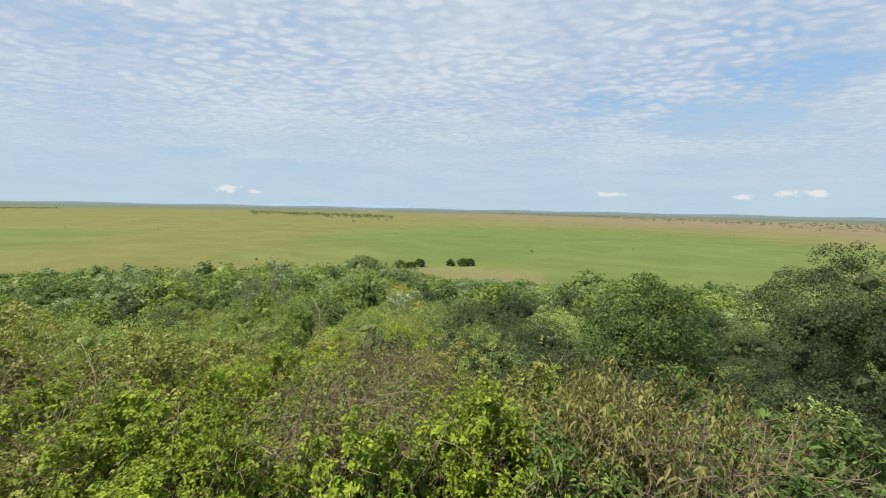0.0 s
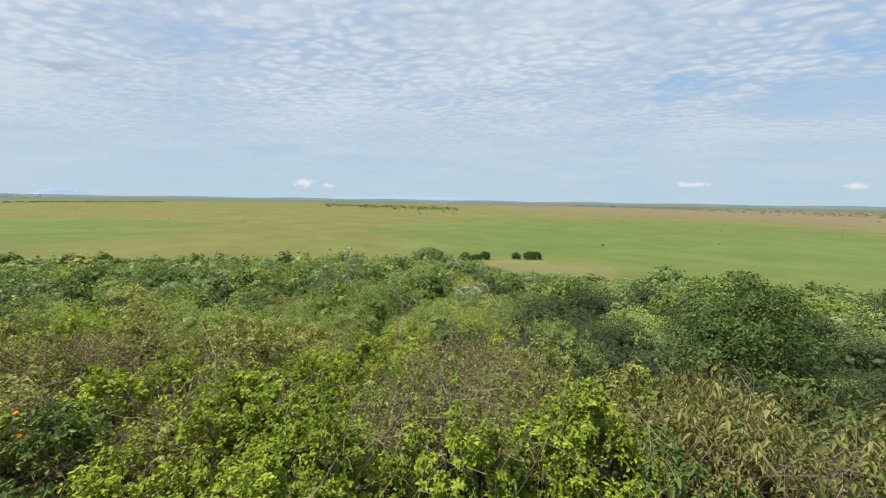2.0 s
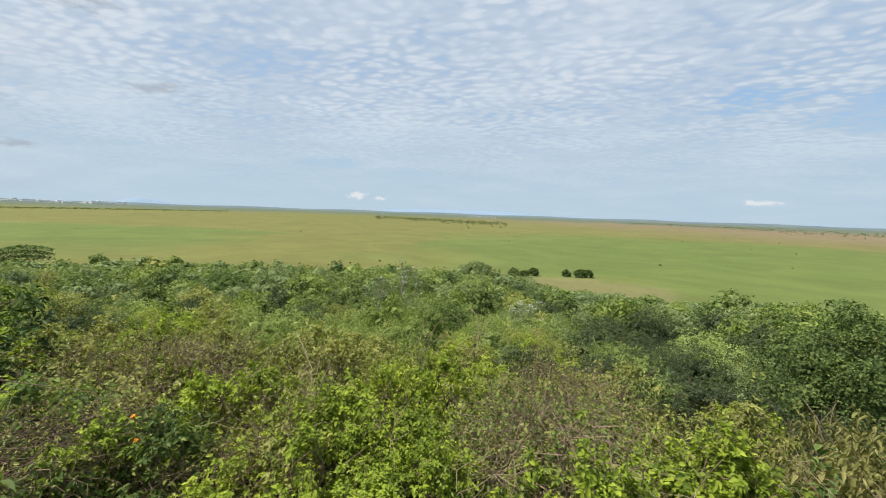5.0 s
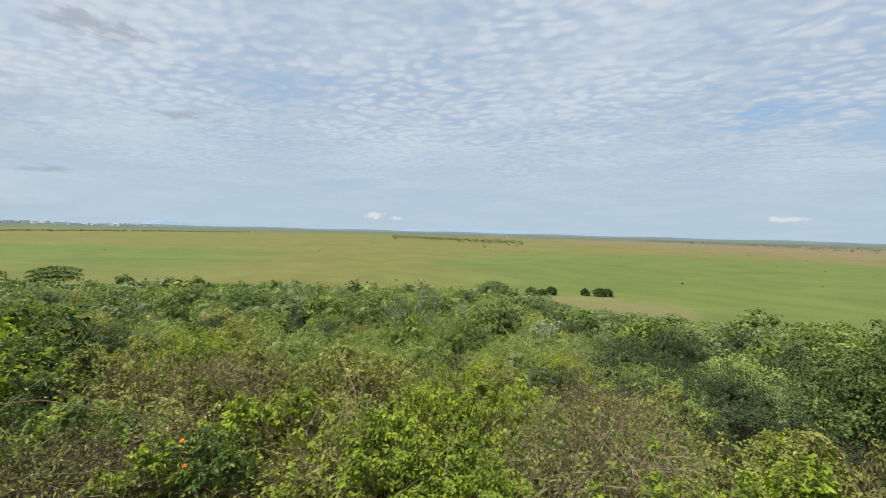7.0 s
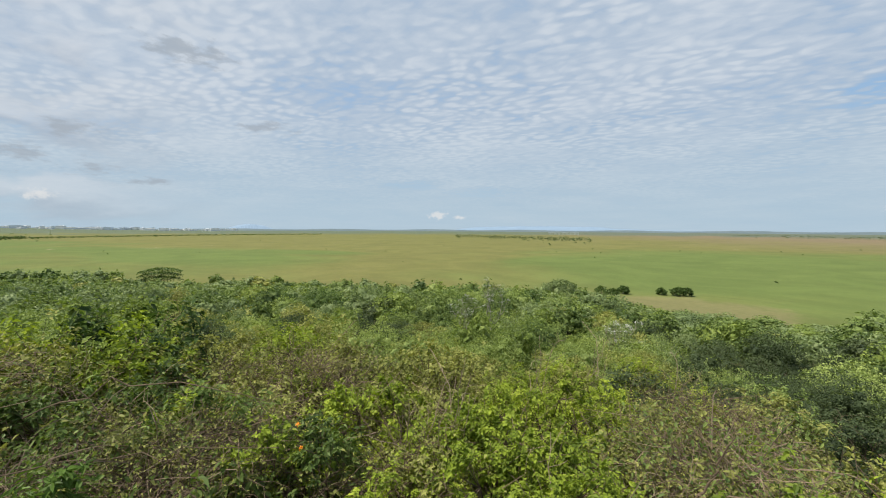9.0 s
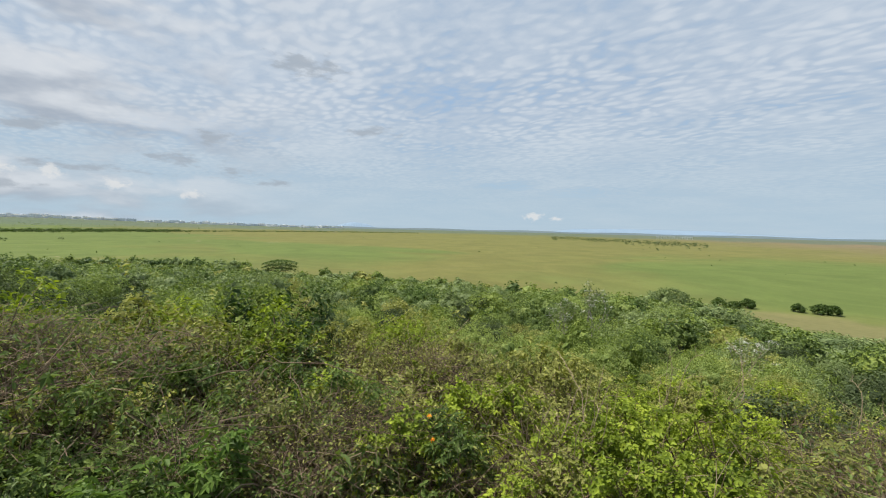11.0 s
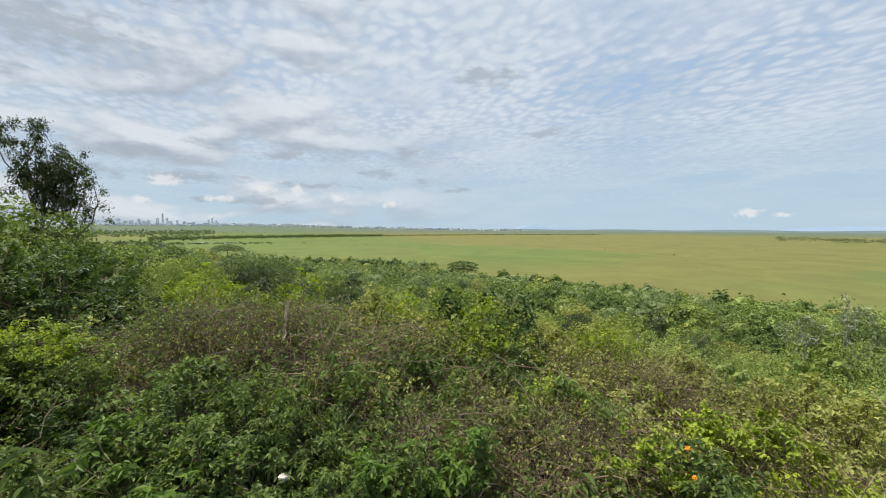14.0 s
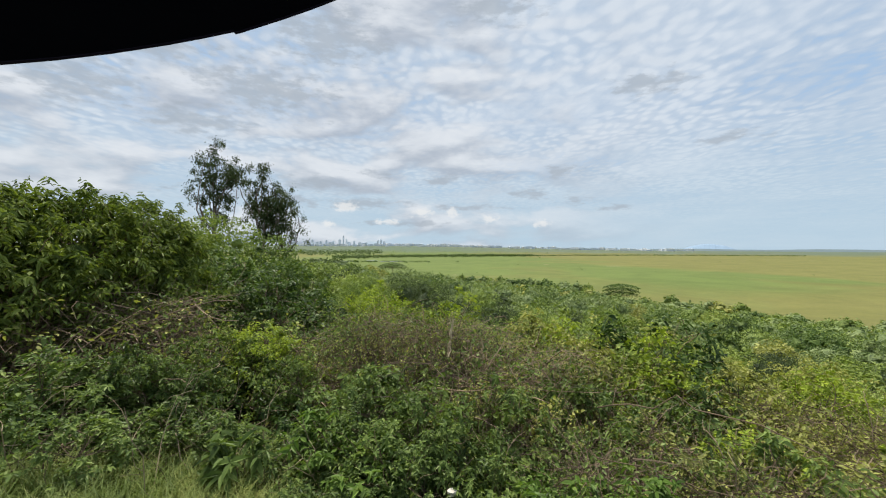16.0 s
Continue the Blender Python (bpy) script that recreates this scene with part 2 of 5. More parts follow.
ORANGE = plain_material("orange petal", (0.75, 0.22, 0.01), (0.85, 0.36, 0.02), 60, 0.6)
WHITE_PETAL = plain_material("white petal", (0.62, 0.62, 0.52), (0.8, 0.8, 0.74), 30, 0.6)
PAPER = plain_material("crumpled paper", (0.36, 0.33, 0.27), (0.52, 0.48, 0.40), 30, 0.8)
BLACK = plain_material("black trim", (0.0012, 0.0012, 0.002), (0.002, 0.002, 0.003), 60, 0.9, 0.05, gloss=0.02)
SEAL = plain_material("rubber seal", (0.004, 0.003, 0.006), (0.007, 0.005, 0.01), 60, 0.7, 0.05, gloss=0.05)
CITY_WALL = plain_material("pale city wall", (0.66, 0.66, 0.66), (0.86, 0.84, 0.80), 0.02, 0.8, 0.0, 0.2)
# distance haze painted in: tower grey and glass are paled towards the sky
HAZED_GREY = plain_material("hazed grey city tower", (0.58, 0.64, 0.71), (0.68, 0.73, 0.78), 0.02, 0.7, 0.0, 0.2)
HAZED_GLASS = plain_material("hazed window band", (0.48, 0.54, 0.62), (0.54, 0.60, 0.68), 0.05, 0.35, 0.0, 0.2)
# blue haze of distance is painted into the hill and land colours
HAZED_HILL = plain_material("hazed blue hill", (0.185, 0.26, 0.345), (0.21, 0.285, 0.37), 0.002, 1.0, 0.0, 0.01)
HAZED_LAND = plain_material("hazed wooded land", (0.08, 0.115, 0.13), (0.125, 0.16, 0.17), 0.004, 1.0, 0.0, 0.03)
POND = plain_material("pale water", (0.40, 0.44, 0.47), (0.50, 0.53, 0.55), 0.05, 0.15, 0.0, 0.3)


def ground_material():
    m = bpy.data.materials.new("savannah ground")
    m.use_nodes = True
    n = Nodes(m.node_tree)
    place = n.add("ShaderNodeTexCoord").outputs["Object"]
    broad = n.noise(place, 0.0045, 4.0, 0.55, 0.6)
    mid = n.noise(place, 0.03, 4.0, 0.6, 0.4)
    fine = n.noise(place, 0.35, 5.0, 0.65)
    tuft = n.noise(place, 3.0, 4.0, 0.7)
    straw = n.mix(mid, (0.125, 0.132, 0.037), (0.187, 0.174, 0.061))
    lush = n.mix(mid, (0.098, 0.138, 0.036), (0.138, 0.172, 0.05))
    # broad belt of short fresh grass below the hill, and a second one to the west
    belt = None
    for x, y, sx, sy in GREEN_BELTS:
        v = n.vec("MULTIPLY", n.vec("SUBTRACT", place, (x, y, 0)), (1 / sx, 1 / sy, 0))
        s = n.math("SUBTRACT", 1.0, n.vec("LENGTH", v))
        belt = s if belt is None else n.math("MAXIMUM", belt, s)
    belt = n.math("ADD", belt, n.math("MULTIPLY", n.math("SUBTRACT", broad, 0.5), 1.6))
    belt = n.math("ADD", belt, n.math("MULTIPLY", n.math("SUBTRACT", mid, 0.5), 0.35))
    c = n.mix(n.span(belt, -0.15, 0.45), straw, lush)
    # dry red-brown grass farther out to the east
    dry = n.span(n.math("ADD", n.vec("DOT_PRODUCT", place, (0.0005, 0.0003, 0)), n.math("MULTIPLY", broad, 0.5)), 0.45, 1.1)
    c = n.mix(n.math("MULTIPLY", dry, n.math("SUBTRACT", 1.0, n.span(belt, -0.2, 0.3))), c, (0.195, 0.152, 0.092))
    # bushland along the far edge
    bush = n.span(n.math("ADD", n.math("MULTIPLY", n.vec("LENGTH", place), 0.001), n.math("MULTIPLY", n.noise(place, 0.006, 5.0, 0.65), 2.4)), 3.2, 3.9)
    c = n.mix(n.math("MULTIPLY", bush, 0.85), c, n.mix(fine, (0.08, 0.112, 0.08), (0.125, 0.155, 0.112)))
    c = n.mix(0.5, c, n.mix(fine, (0.62, 0.64, 0.6), (1.25, 1.22, 1.2)), "MULTIPLY")
    c = n.mix(0.4, c, n.mix(tuft, (0.5, 0.52, 0.5), (1.3, 1.3, 1.3)), "MULTIPLY")
    # tall dry grass in the clearing at the foot of the hill
    dry_v = n.vec("MULTIPLY", n.vec("SUBTRACT", place, (8, 190, 0)), (1 / 46, 1 / 48, 0))
    dry_f = n.math("ADD", n.math("SUBTRACT", 1.0, n.vec("LENGTH", dry_v)), n.math("MULTIPLY", n.math("SUBTRACT", mid, 0.5), 1.4))
    c = n.mix(n.math("MULTIPLY", n.span(dry_f, 0.0, 0.35), 0.85), c, n.mix(fine, (0.128, 0.125, 0.048), (0.22, 0.195, 0.09)))
    # trampled streaks in the grass
    streak = n.noise(place, 0.011, 7.0, 0.68, 1.6)
    c = n.mix(0.55, c, n.mix(n.span(streak, 0.32, 0.68), (0.74, 0.76, 0.76), (1.16, 1.14, 1.12)), "MULTIPLY")
    # dark ground under the thicket on the hillside
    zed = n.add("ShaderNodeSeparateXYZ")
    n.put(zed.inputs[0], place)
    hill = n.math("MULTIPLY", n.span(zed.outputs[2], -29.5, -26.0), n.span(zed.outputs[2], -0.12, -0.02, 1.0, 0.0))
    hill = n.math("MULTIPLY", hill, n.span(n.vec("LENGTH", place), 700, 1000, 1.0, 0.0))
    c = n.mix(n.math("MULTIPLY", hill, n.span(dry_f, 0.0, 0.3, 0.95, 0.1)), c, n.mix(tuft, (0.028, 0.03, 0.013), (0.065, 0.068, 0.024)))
    # bare earth patches
    bare = n.span(n.math("ADD", n.math("MULTIPLY", n.noise(place, 0.012, 3.0, 0.6, 1.0), 0.7), n.math("MULTIPLY", fine, 0.3)), 0.64, 0.70)
    c = n.mix(n.math("MULTIPLY", n.math("MULTIPLY", bare, n.math("SUBTRACT", 1.0, hill)), 0.6), c, (0.27, 0.225, 0.14))
    b = n.add("ShaderNodeBsdfPrincipled")
    n.put(b.inputs["Base Color"], c)
    b.inputs["Roughness"].default_value = 0.95
    b.inputs["Specular IOR Level"].default_value = 0.1
    bp = n.add("ShaderNodeBump")
    bp.inputs["Strength"].default_value, bp.inputs["Distance"].default_value = 0.5, 0.05
    n.put(bp.inputs["Height"], tuft)
    n.put(b.inputs["Normal"], bp.outputs[0])
    n.put(n.add("ShaderNodeOutputMaterial").inputs[0], b.outputs[0])
    return m


GREEN_BELTS = ((140, 430, 330, 390), (-1250, 60, 1000, 420), (-2700, 0, 1200, 700), (-520, 300, 300, 120), (-420, 420, 130, 60))
GROUND = ground_material()


# ---------------------------------------------------------------- mesh helpers
def raw_mesh(name, verts, quads=None, tris=None, smooth=False):
    verts = np.asarray(verts, np.float32).reshape(-1, 3)
    q = np.zeros((0, 4), np.int32) if quads is None else np.asarray(quads, np.int32).reshape(-1, 4)
    t = np.zeros((0, 3), np.int32) if tris is None else np.asarray(tris, np.int32).reshape(-1, 3)
    me = bpy.data.meshes.new(name)
    me.vertices.add(len(verts))
    me.vertices.foreach_set("co", verts.ravel())
    loops = np.concatenate([q.ravel(), t.ravel()])
    me.loops.add(len(loops))
    me.loops.foreach_set("vertex_index", loops)
    me.polygons.add(len(q) + len(t))
    me.polygons.foreach_set("loop_start", np.concatenate([np.arange(len(q)) * 4, len(q) * 4 + np.arange(len(t)) * 3]).astype(np.int32))
    me.polygons.foreach_set("use_smooth", np.full(len(q) + len(t), smooth))
    me.update(calc_edges=True)
    return me


def part(name, me, material, parent=None, label=""):
    ob = new(name, me)
    if not me.materials:
        me.materials.append(material)
    if parent:
        ob.parent = parent
    return tagged(ob, label) if label else ob


def joined(chunks):
    """Joins (verts, quads, tris) chunks into one."""
    vs, qs, ts, o = [], [], [], 0
    for v, q, t in chunks:
        vs.append(v)
        if q is not None and len(q):
            qs.append(np.asarray(q) + o)
        if t is not None and len(t):
            ts.append(np.asarray(t) + o)
        o += len(v)
    return (np.concatenate(vs), np.concatenate(qs) if qs else None, np.concatenate(ts) if ts else None)


def unit(a):
    return a / np.maximum(np.linalg.norm(a, axis=-1, keepdims=True), 1e-9)


def leaves(rng, p, face, size, wide=0.28, fine=False, droop=0.25, along=None, tumble=0.55, loose=0.6):
    """Leaf blades at p that turn their faces towards face. fine: an oval outline of four triangles; else a diamond folded along the rib."""
    n = len(p)
    nrm = unit(unit(face) + rng.normal(size=(n, 3)) * tumble)
    d = rng.normal(size=(n, 3)) if along is None else along + rng.normal(size=(n, 3)) * loose
    d = unit(d - nrm * (d * nrm).sum(1, keepdims=True))
    s = np.cross(d, nrm)
    L = (size * rng.uniform(0.65, 1.25, n))[:, None]
    w = L * wide * rng.uniform(0.8, 1.2, n)[:, None]
    down = np.array([0, 0, -1.0]) * L * droop
    tip = p + d * L + down
    i = np.arange(n)[:, None]
    if not fine:
        mid = p + d * L * 0.45 + nrm * w * 0.3
        return np.stack([p, mid + s * w, tip, mid - s * w], 1).reshape(-1, 3), i * 4 + np.array([[0, 1, 2, 3]]), None
    m1, m2 = p + d * L * 0.28 + nrm * w * 0.25 + down * 0.08, p + d * L * 0.62 + nrm * w * 0.2 + down * 0.4
    v = np.stack([p, m1 + s * w * 0.9, m2 + s * w * 0.85, tip, m2 - s * w * 0.85, m1 - s * w * 0.9], 1).reshape(-1, 3)
    return v, np.concatenate([i * 6 + np.array([[0, 1, 2, 3]]), i * 6 + np.array([[0, 3, 4, 5]])]), None


def tubes(lines, sides=4):
    """Tapered tubes along polylines: (points, radius at start, radius at end)."""
    chunks = []
    ring = np.arange(sides) * 2 * np.pi / sides
    for pts, r0, r1 in lines:
        pts = np.asarray(pts, float)
        m = len(pts)
        t = unit(np.gradient(pts, axis=0))
        a = unit(np.cross(t, np.array([0.31, 0.17, 0.93])))
        b = np.cross(t, a)
        r = np.linspace(r0, r1, m)[:, None, None]
        v = pts[:, None] + r * (np.cos(ring)[None, :, None] * a[:, None] + np.sin(ring)[None, :, None] * b[:, None])
        k, j = np.meshgrid(np.arange(m - 1), np.arange(sides), indexing="ij")
        q = np.stack([k * sides + j, k * sides + (j + 1) % sides, (k + 1) * sides + (j + 1) % sides, (k + 1) * sides + j], -1).reshape(-1, 4)
        chunks.append((v.reshape(-1, 3), q, None))
    return joined(chunks)


def bent(rng, a, b, sag=0.1, n=5):
    """A crooked line from a to b."""
    a, b = np.asarray(a, float), np.asarray(b, float)
    u = np.linspace(0, 1, n)[:, None]
    L = np.linalg.norm(b - a)
    return a + (b - a) * u + np.sin(u * np.pi) * rng.normal(size=3) * sag * L + rng.normal(size=(n, 3)) * 0.02 * L * np.sin(u * np.pi)


# ---------------------------------------------------------------- the lie of the land
CENTRE = np.array([-1.0, 0.0])
AZ = [-180, -130, -90, -45, -13, 5, 30, 45, 61, 69, 80, 90, 101, 112, 135, 180]
FOOT = [1500, 900, 300, 190, 185, 200, 205, 250, 270, 360, 390, 430, 560, 900, 1500, 1500]
STEEP = [0.0, 0.15, 0.8, 1.0, 1.0, 1.0, 1.0, 0.95, 0.85, 0.78, 0.66, 0.52, 0.34, 0.16, 0.02, 0.0]
DROP_R = [1.1, 2.0, 3.0, 6.0, 12.0, 20.0, 28.0, 53.0, 100.0]
DROP = [0.0, 0.85, 1.3, 2.2, 3.9, 6.2, 8.0, 12.0, 18.0]
PLAIN = -32.0


def lay(x, y):
    """Height of the ground at x, y."""
    x, y = np.asarray(x, float), np.asarray(y, float)
    dx, dy = x - CENTRE[0], y - CENTRE[1]
    r = np.hypot(dx, dy)
    az = np.degrees(np.arctan2(-dx, dy))
    foot, steep = np.interp(az, AZ, FOOT), np.interp(az, AZ, STEEP)
    near = np.interp(r, DROP_R, DROP) * steep
    f = np.clip((r - 100.0) / (foot - 100.0), 0, 1)
    f = f * (1.6 - 0.6 * f)
    z = -(near + (-PLAIN - near) * np.clip(f, 0, 1))
    rise = np.clip((r - 1800) / 2600, 0, 1) * np.interp(az, [55, 85, 115], [0, 1, 1])
    return z + 46 * rise ** 1.5


def build_ground():
    rings = np.concatenate([[0.0], np.geomspace(0.5, 4930, 150)])
    spokes = 240
    a = np.arange(spokes) * 2 * np.pi / spokes
    r, th = np.meshgrid(rings[1:], a, indexing="ij")
    x, y = CENTRE[0] + r * np.cos(th), CENTRE[1] + r * np.sin(th)
    z = lay(x, y)
    bump = np.random.RandomState(5).normal(size=z.shape) * np.clip(r * 0.004, 0, 0.06) * np.clip(200 / r, 0, 1)
    v = np.concatenate([[[CENTRE[0], CENTRE[1], 0.0]], np.stack([x, y, z + bump], -1).reshape(-1, 3)])
    k, j = np.meshgrid(np.arange(len(rings) - 2), np.arange(spokes), indexing="ij")
    q = np.stack([k * spokes + j, (k + 1) * spokes + j, (k + 1) * spokes + (j + 1) % spokes, k * spokes + (j + 1) % spokes], -1).reshape(-1, 4) + 1
    j = np.arange(spokes)
    t = np.stack([np.zeros_like(j), 1 + j, 1 + (j + 1) % spokes], -1)
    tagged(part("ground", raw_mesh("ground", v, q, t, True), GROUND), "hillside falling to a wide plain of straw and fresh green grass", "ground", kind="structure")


build_ground()


# ---------------------------------------------------------------- shrubs and trees
def lobes_of(rng, wide, tall, count):
    """Centres and radii of the lobes of a domed crown that comes down to the ground."""
    r = rng.uniform(0.17, 0.29, count) * min(wide, tall * 1.1)
    a = np.arange(count) * 2.4 + rng.normal(size=count) * 0.4
    e = np.arcsin(np.linspace(0.02, 0.98, count) ** 0.85)
    out = np.cos(e) * (wide / 2 - r * 0.8) * rng.uniform(0.65, 1.0, count)
    z = r * 0.8 + np.sin(e) * np.maximum(tall - 1.8 * r, 0.1 * tall) * rng.uniform(0.8, 1.0, count)
    return np.stack([np.cos(a) * out, np.sin(a) * out, z], -1), r


def shell(rng, centres, radii, count, inner=0.7):
    """Points and outward directions spread over the lobes, thinned where lobes overlap."""
    i = rng.choice(len(centres), count * 2, p=radii ** 2 / (radii ** 2).sum())
    d = unit(rng.normal(size=(count * 2, 3)) + np.array([0, 0, 0.35]))
    p = centres[i] + d * (radii[i] * rng.uniform(inner, 1.06, count * 2))[:, None]
    deep = np.min(np.linalg.norm(p[:, None] - centres[None], axis=2) / radii[None], axis=1)
    order = np.argsort(-(deep + rng.uniform(0, 0.35, count * 2)))[:count]
    return p[order], d[order]


def sprigs(rng, base, d, length, per, leaf, wide_leaf, droop, fine=True, spread=0.95):
    """Leafy shoots: leaves in a spiral up each shoot, crowded at its tip, turned to the light."""
    n = len(base)
    u = np.linspace(0.12, 1.0, per) ** 0.8
    a = unit(np.cross(d, np.array([0.31, 0.17, 0.93])))
    b = np.cross(d, a)
    ang = np.arange(per)[None] * 2.4 + rng.uniform(0, 6.28, (n, 1))
    side = np.cos(ang)[..., None] * a[:, None] + np.sin(ang)[..., None] * b[:, None]
    L = length[:, None] * u[None]
    pos = base[:, None] + d[:, None] * L[..., None] + np.array([0, 0, -0.25]) * (L * u[None])[..., None]
    out = side * spread + d[:, None] * (0.3 + 0.5 * u)[None, :, None]
    face = np.repeat(d * 0.6 + np.array([0, 0, 0.75]), per, 0)
    size = leaf * np.tile(0.7 + 0.45 * np.sin(u * 2.6), n) * np.repeat(rng.uniform(0.75, 1.2, n), per)
    return leaves(rng, pos.reshape(-1, 3), face, size, wide_leaf, fine, droop, out.reshape(-1, 3), 0.38, 0.22)


def make_shrub(name, seed, wide, tall, leaf, clumps, per, leaf_mat, wood_mat, wide_leaf=0.28, lobes=9, fine=True, droop=0.2, shoots=8, bare=60, spray=0.17, low_cut=0.15, each=8):
    """One shrub: stems from one root, boughs to the lobes of the crown, clumps of leafy shoots with gaps between them."""
    rng = np.random.RandomState(seed)
    root = new(name)
    c, r = lobes_of(rng, wide, tall, lobes)
    p, d = shell(rng, c, r, clumps, 0.8)
    keep = p[:, 2] > low_cut * tall
    p, d = p[keep], d[keep]
    n = len(p)
    q, e = np.repeat(p, each, 0), np.repeat(d, each, 0)
    e = unit(e * 0.7 + np.array([0, 0, 0.55]) + rng.normal(size=e.shape) * 0.5)
    q = q + rng.normal(size=q.shape) * spray * 0.32 - e * spray * 0.35
    length = spray * rng.uniform(0.55, 1.15, len(q))
    far = rng.choice(len(q), min(shoots, len(q)), False)
    length[far] *= rng.uniform(1.3, 1.8, len(far))
    e[far] = unit(e[far] + np.array([0, 0, 1.0]))
    # thinner shoots inside the crown
    m = len(q) // 5
    i = rng.randint(lobes, size=m)
    inside = c[i] + rng.normal(size=(m, 3)) * (r[i] * 0.5)[:, None]
    inside[:, 2] = np.maximum(inside[:, 2], low_cut * tall)
    q, e = np.concatenate([q, inside]), np.concatenate([e, unit(rng.normal(size=(m, 3)) + np.array([0, 0, 0.8]))])
    length = np.concatenate([length, np.full(m, spray)])
    v, quads, _ = sprigs(rng, q, e, length, per, leaf, wide_leaf, droop, fine)
    flat = min(1.0, tall / np.percentile(v[:, 2], 99.5))
    v[:, 2] *= flat
    part("foliage", raw_mesh("foliage", v, quads), leaf_mat, root)
    lines = []
    for k in range(lobes * 2):
        k = k % lobes
        foot = rng.normal(size=3) * np.array([0.09 * wide, 0.09 * wide, 0])
        lines.append((bent(rng, foot, c[k], 0.1), 0.010 * tall, 0.004 * tall))
    for k in range(n):
        near = np.argmin(np.linalg.norm(c - p[k], axis=1))
        lines.append((bent(rng, c[near], p[k] + d[k] * spray * 0.4, 0.12), 0.0036 * tall, 0.0012 * tall))
    # dead twigs that cross through the crown and stick out of it
    for k in rng.choice(n, bare):
        a = p[k] * 0.95 + rng.normal(size=3) * 0.1 * min(wide, 1.2)
        lines.append((bent(rng, a - np.array([0, 0, 0.1]), a + unit(d[k] * 0.6 + rng.normal(size=3) * np.array([1, 1, 0.6])) * rng.uniform(0.08, 0.24) * min(wide, 1.2), 0.1), 0.0022 * tall, 0.0007 * tall))
    lines = [(np.minimum(w * np.array([1, 1, flat]), np.array([9, 9, np.percentile(v[:, 2], 99)])), a, b) for w, a, b in lines]
    tagged(part("branchwork", raw_mesh("branchwork", *tubes(lines, 3)), wood_mat, root), kind="stuff")
    return root


def make_brush(name, seed, wide, tall, count, mat, leaf_mat=None, leaf=0.03, leaf_count=400):
    """A heap of dead arching stems, with a few living leaves in it."""
    rng = np.random.RandomState(seed)
    root = new(name)
    lines = []
    for k in range(count):
        a = rng.uniform(0, 2 * np.pi)
        foot = np.array([np.cos(a), np.sin(a), 0]) * rng.uniform(0, 0.34) * wide
        a += rng.normal() * 1.2
        tip = foot + np.array([np.cos(a), np.sin(a), 0]) * rng.uniform(0.18, 0.42) * wide
        foot[2], tip[2] = rng.uniform(0, 0.72) * tall, rng.uniform(0.2, 1.0) * tall * (1 - 0.5 * (np.hypot(*tip[:2]) / (0.7 * wide)) ** 2)
        if k % 14 == 0:
            foot[2] = -1.6 * tall
        u = np.linspace(0, 1, 5)[:, None]
        pts = foot + (tip - foot) * u + np.array([0, 0, 1]) * np.sin(u * np.pi) * rng.uniform(-0.05, 0.18) * tall + rng.normal(size=3) * np.array([1, 1, 0.25]) * np.sin(u * 2.2) * 0.12 * wide
        r = rng.choice([0.0013, 0.0021, 0.0034, 0.0052], p=[0.4, 0.3, 0.2, 0.1])
        lines.append((pts, r, r * 0.35))
    tagged(part("brush", raw_mesh("brush", *tubes(lines, 3)), mat, root), kind="stuff")
    if leaf_mat:
        pick = rng.randint(len(lines), size=leaf_count)
        u = rng.uniform(1, 5, leaf_count)
        pos = np.array([lines[k][0][int(w)] for k, w in zip(pick, u)]) + rng.normal(size=(leaf_count, 3)) * 0.03
        part("foliage", raw_mesh("foliage", *leaves(rng, pos, rng.normal(size=(leaf_count, 3)) * 0.5 + np.array([0, 0, 1.0]), leaf, 0.27, True, 0.4)), leaf_mat, root)
    return root


def blob(rng, centres, radii, shrink=0.48):
    """Inner mass of a crown: one uneven low lump a lobe."""
    g = 1.618
    o = unit(np.array([[-1, g, 0], [1, g, 0], [-1, -g, 0], [1, -g, 0], [0, -1, g], [0, 1, g], [0, -1, -g], [0, 1, -g], [g, 0, -1], [g, 0, 1], [-g, 0, -1], [-g, 0, 1]], float))
    f = np.array([[0, 11, 5], [0, 5, 1], [0, 1, 7], [0, 7, 10], [0, 10, 11], [1, 5, 9], [5, 11, 4], [11, 10, 2], [10, 7, 6], [7, 1, 8],
                  [3, 9, 4], [3, 4, 2], [3, 2, 6], [3, 6, 8], [3, 8, 9], [4, 9, 5], [2, 4, 11], [6, 2, 10], [8, 6, 7], [9, 8, 1]])
    n = len(centres)
    v = centres[:, None] + o[None] * (radii[:, None] * shrink * rng.uniform(0.75, 1.1, (n, 12)))[..., None]
    t = (np.arange(n)[:, None, None] * 12 + f[None]).reshape(-1, 3)
    return v.reshape(-1, 3), None, t


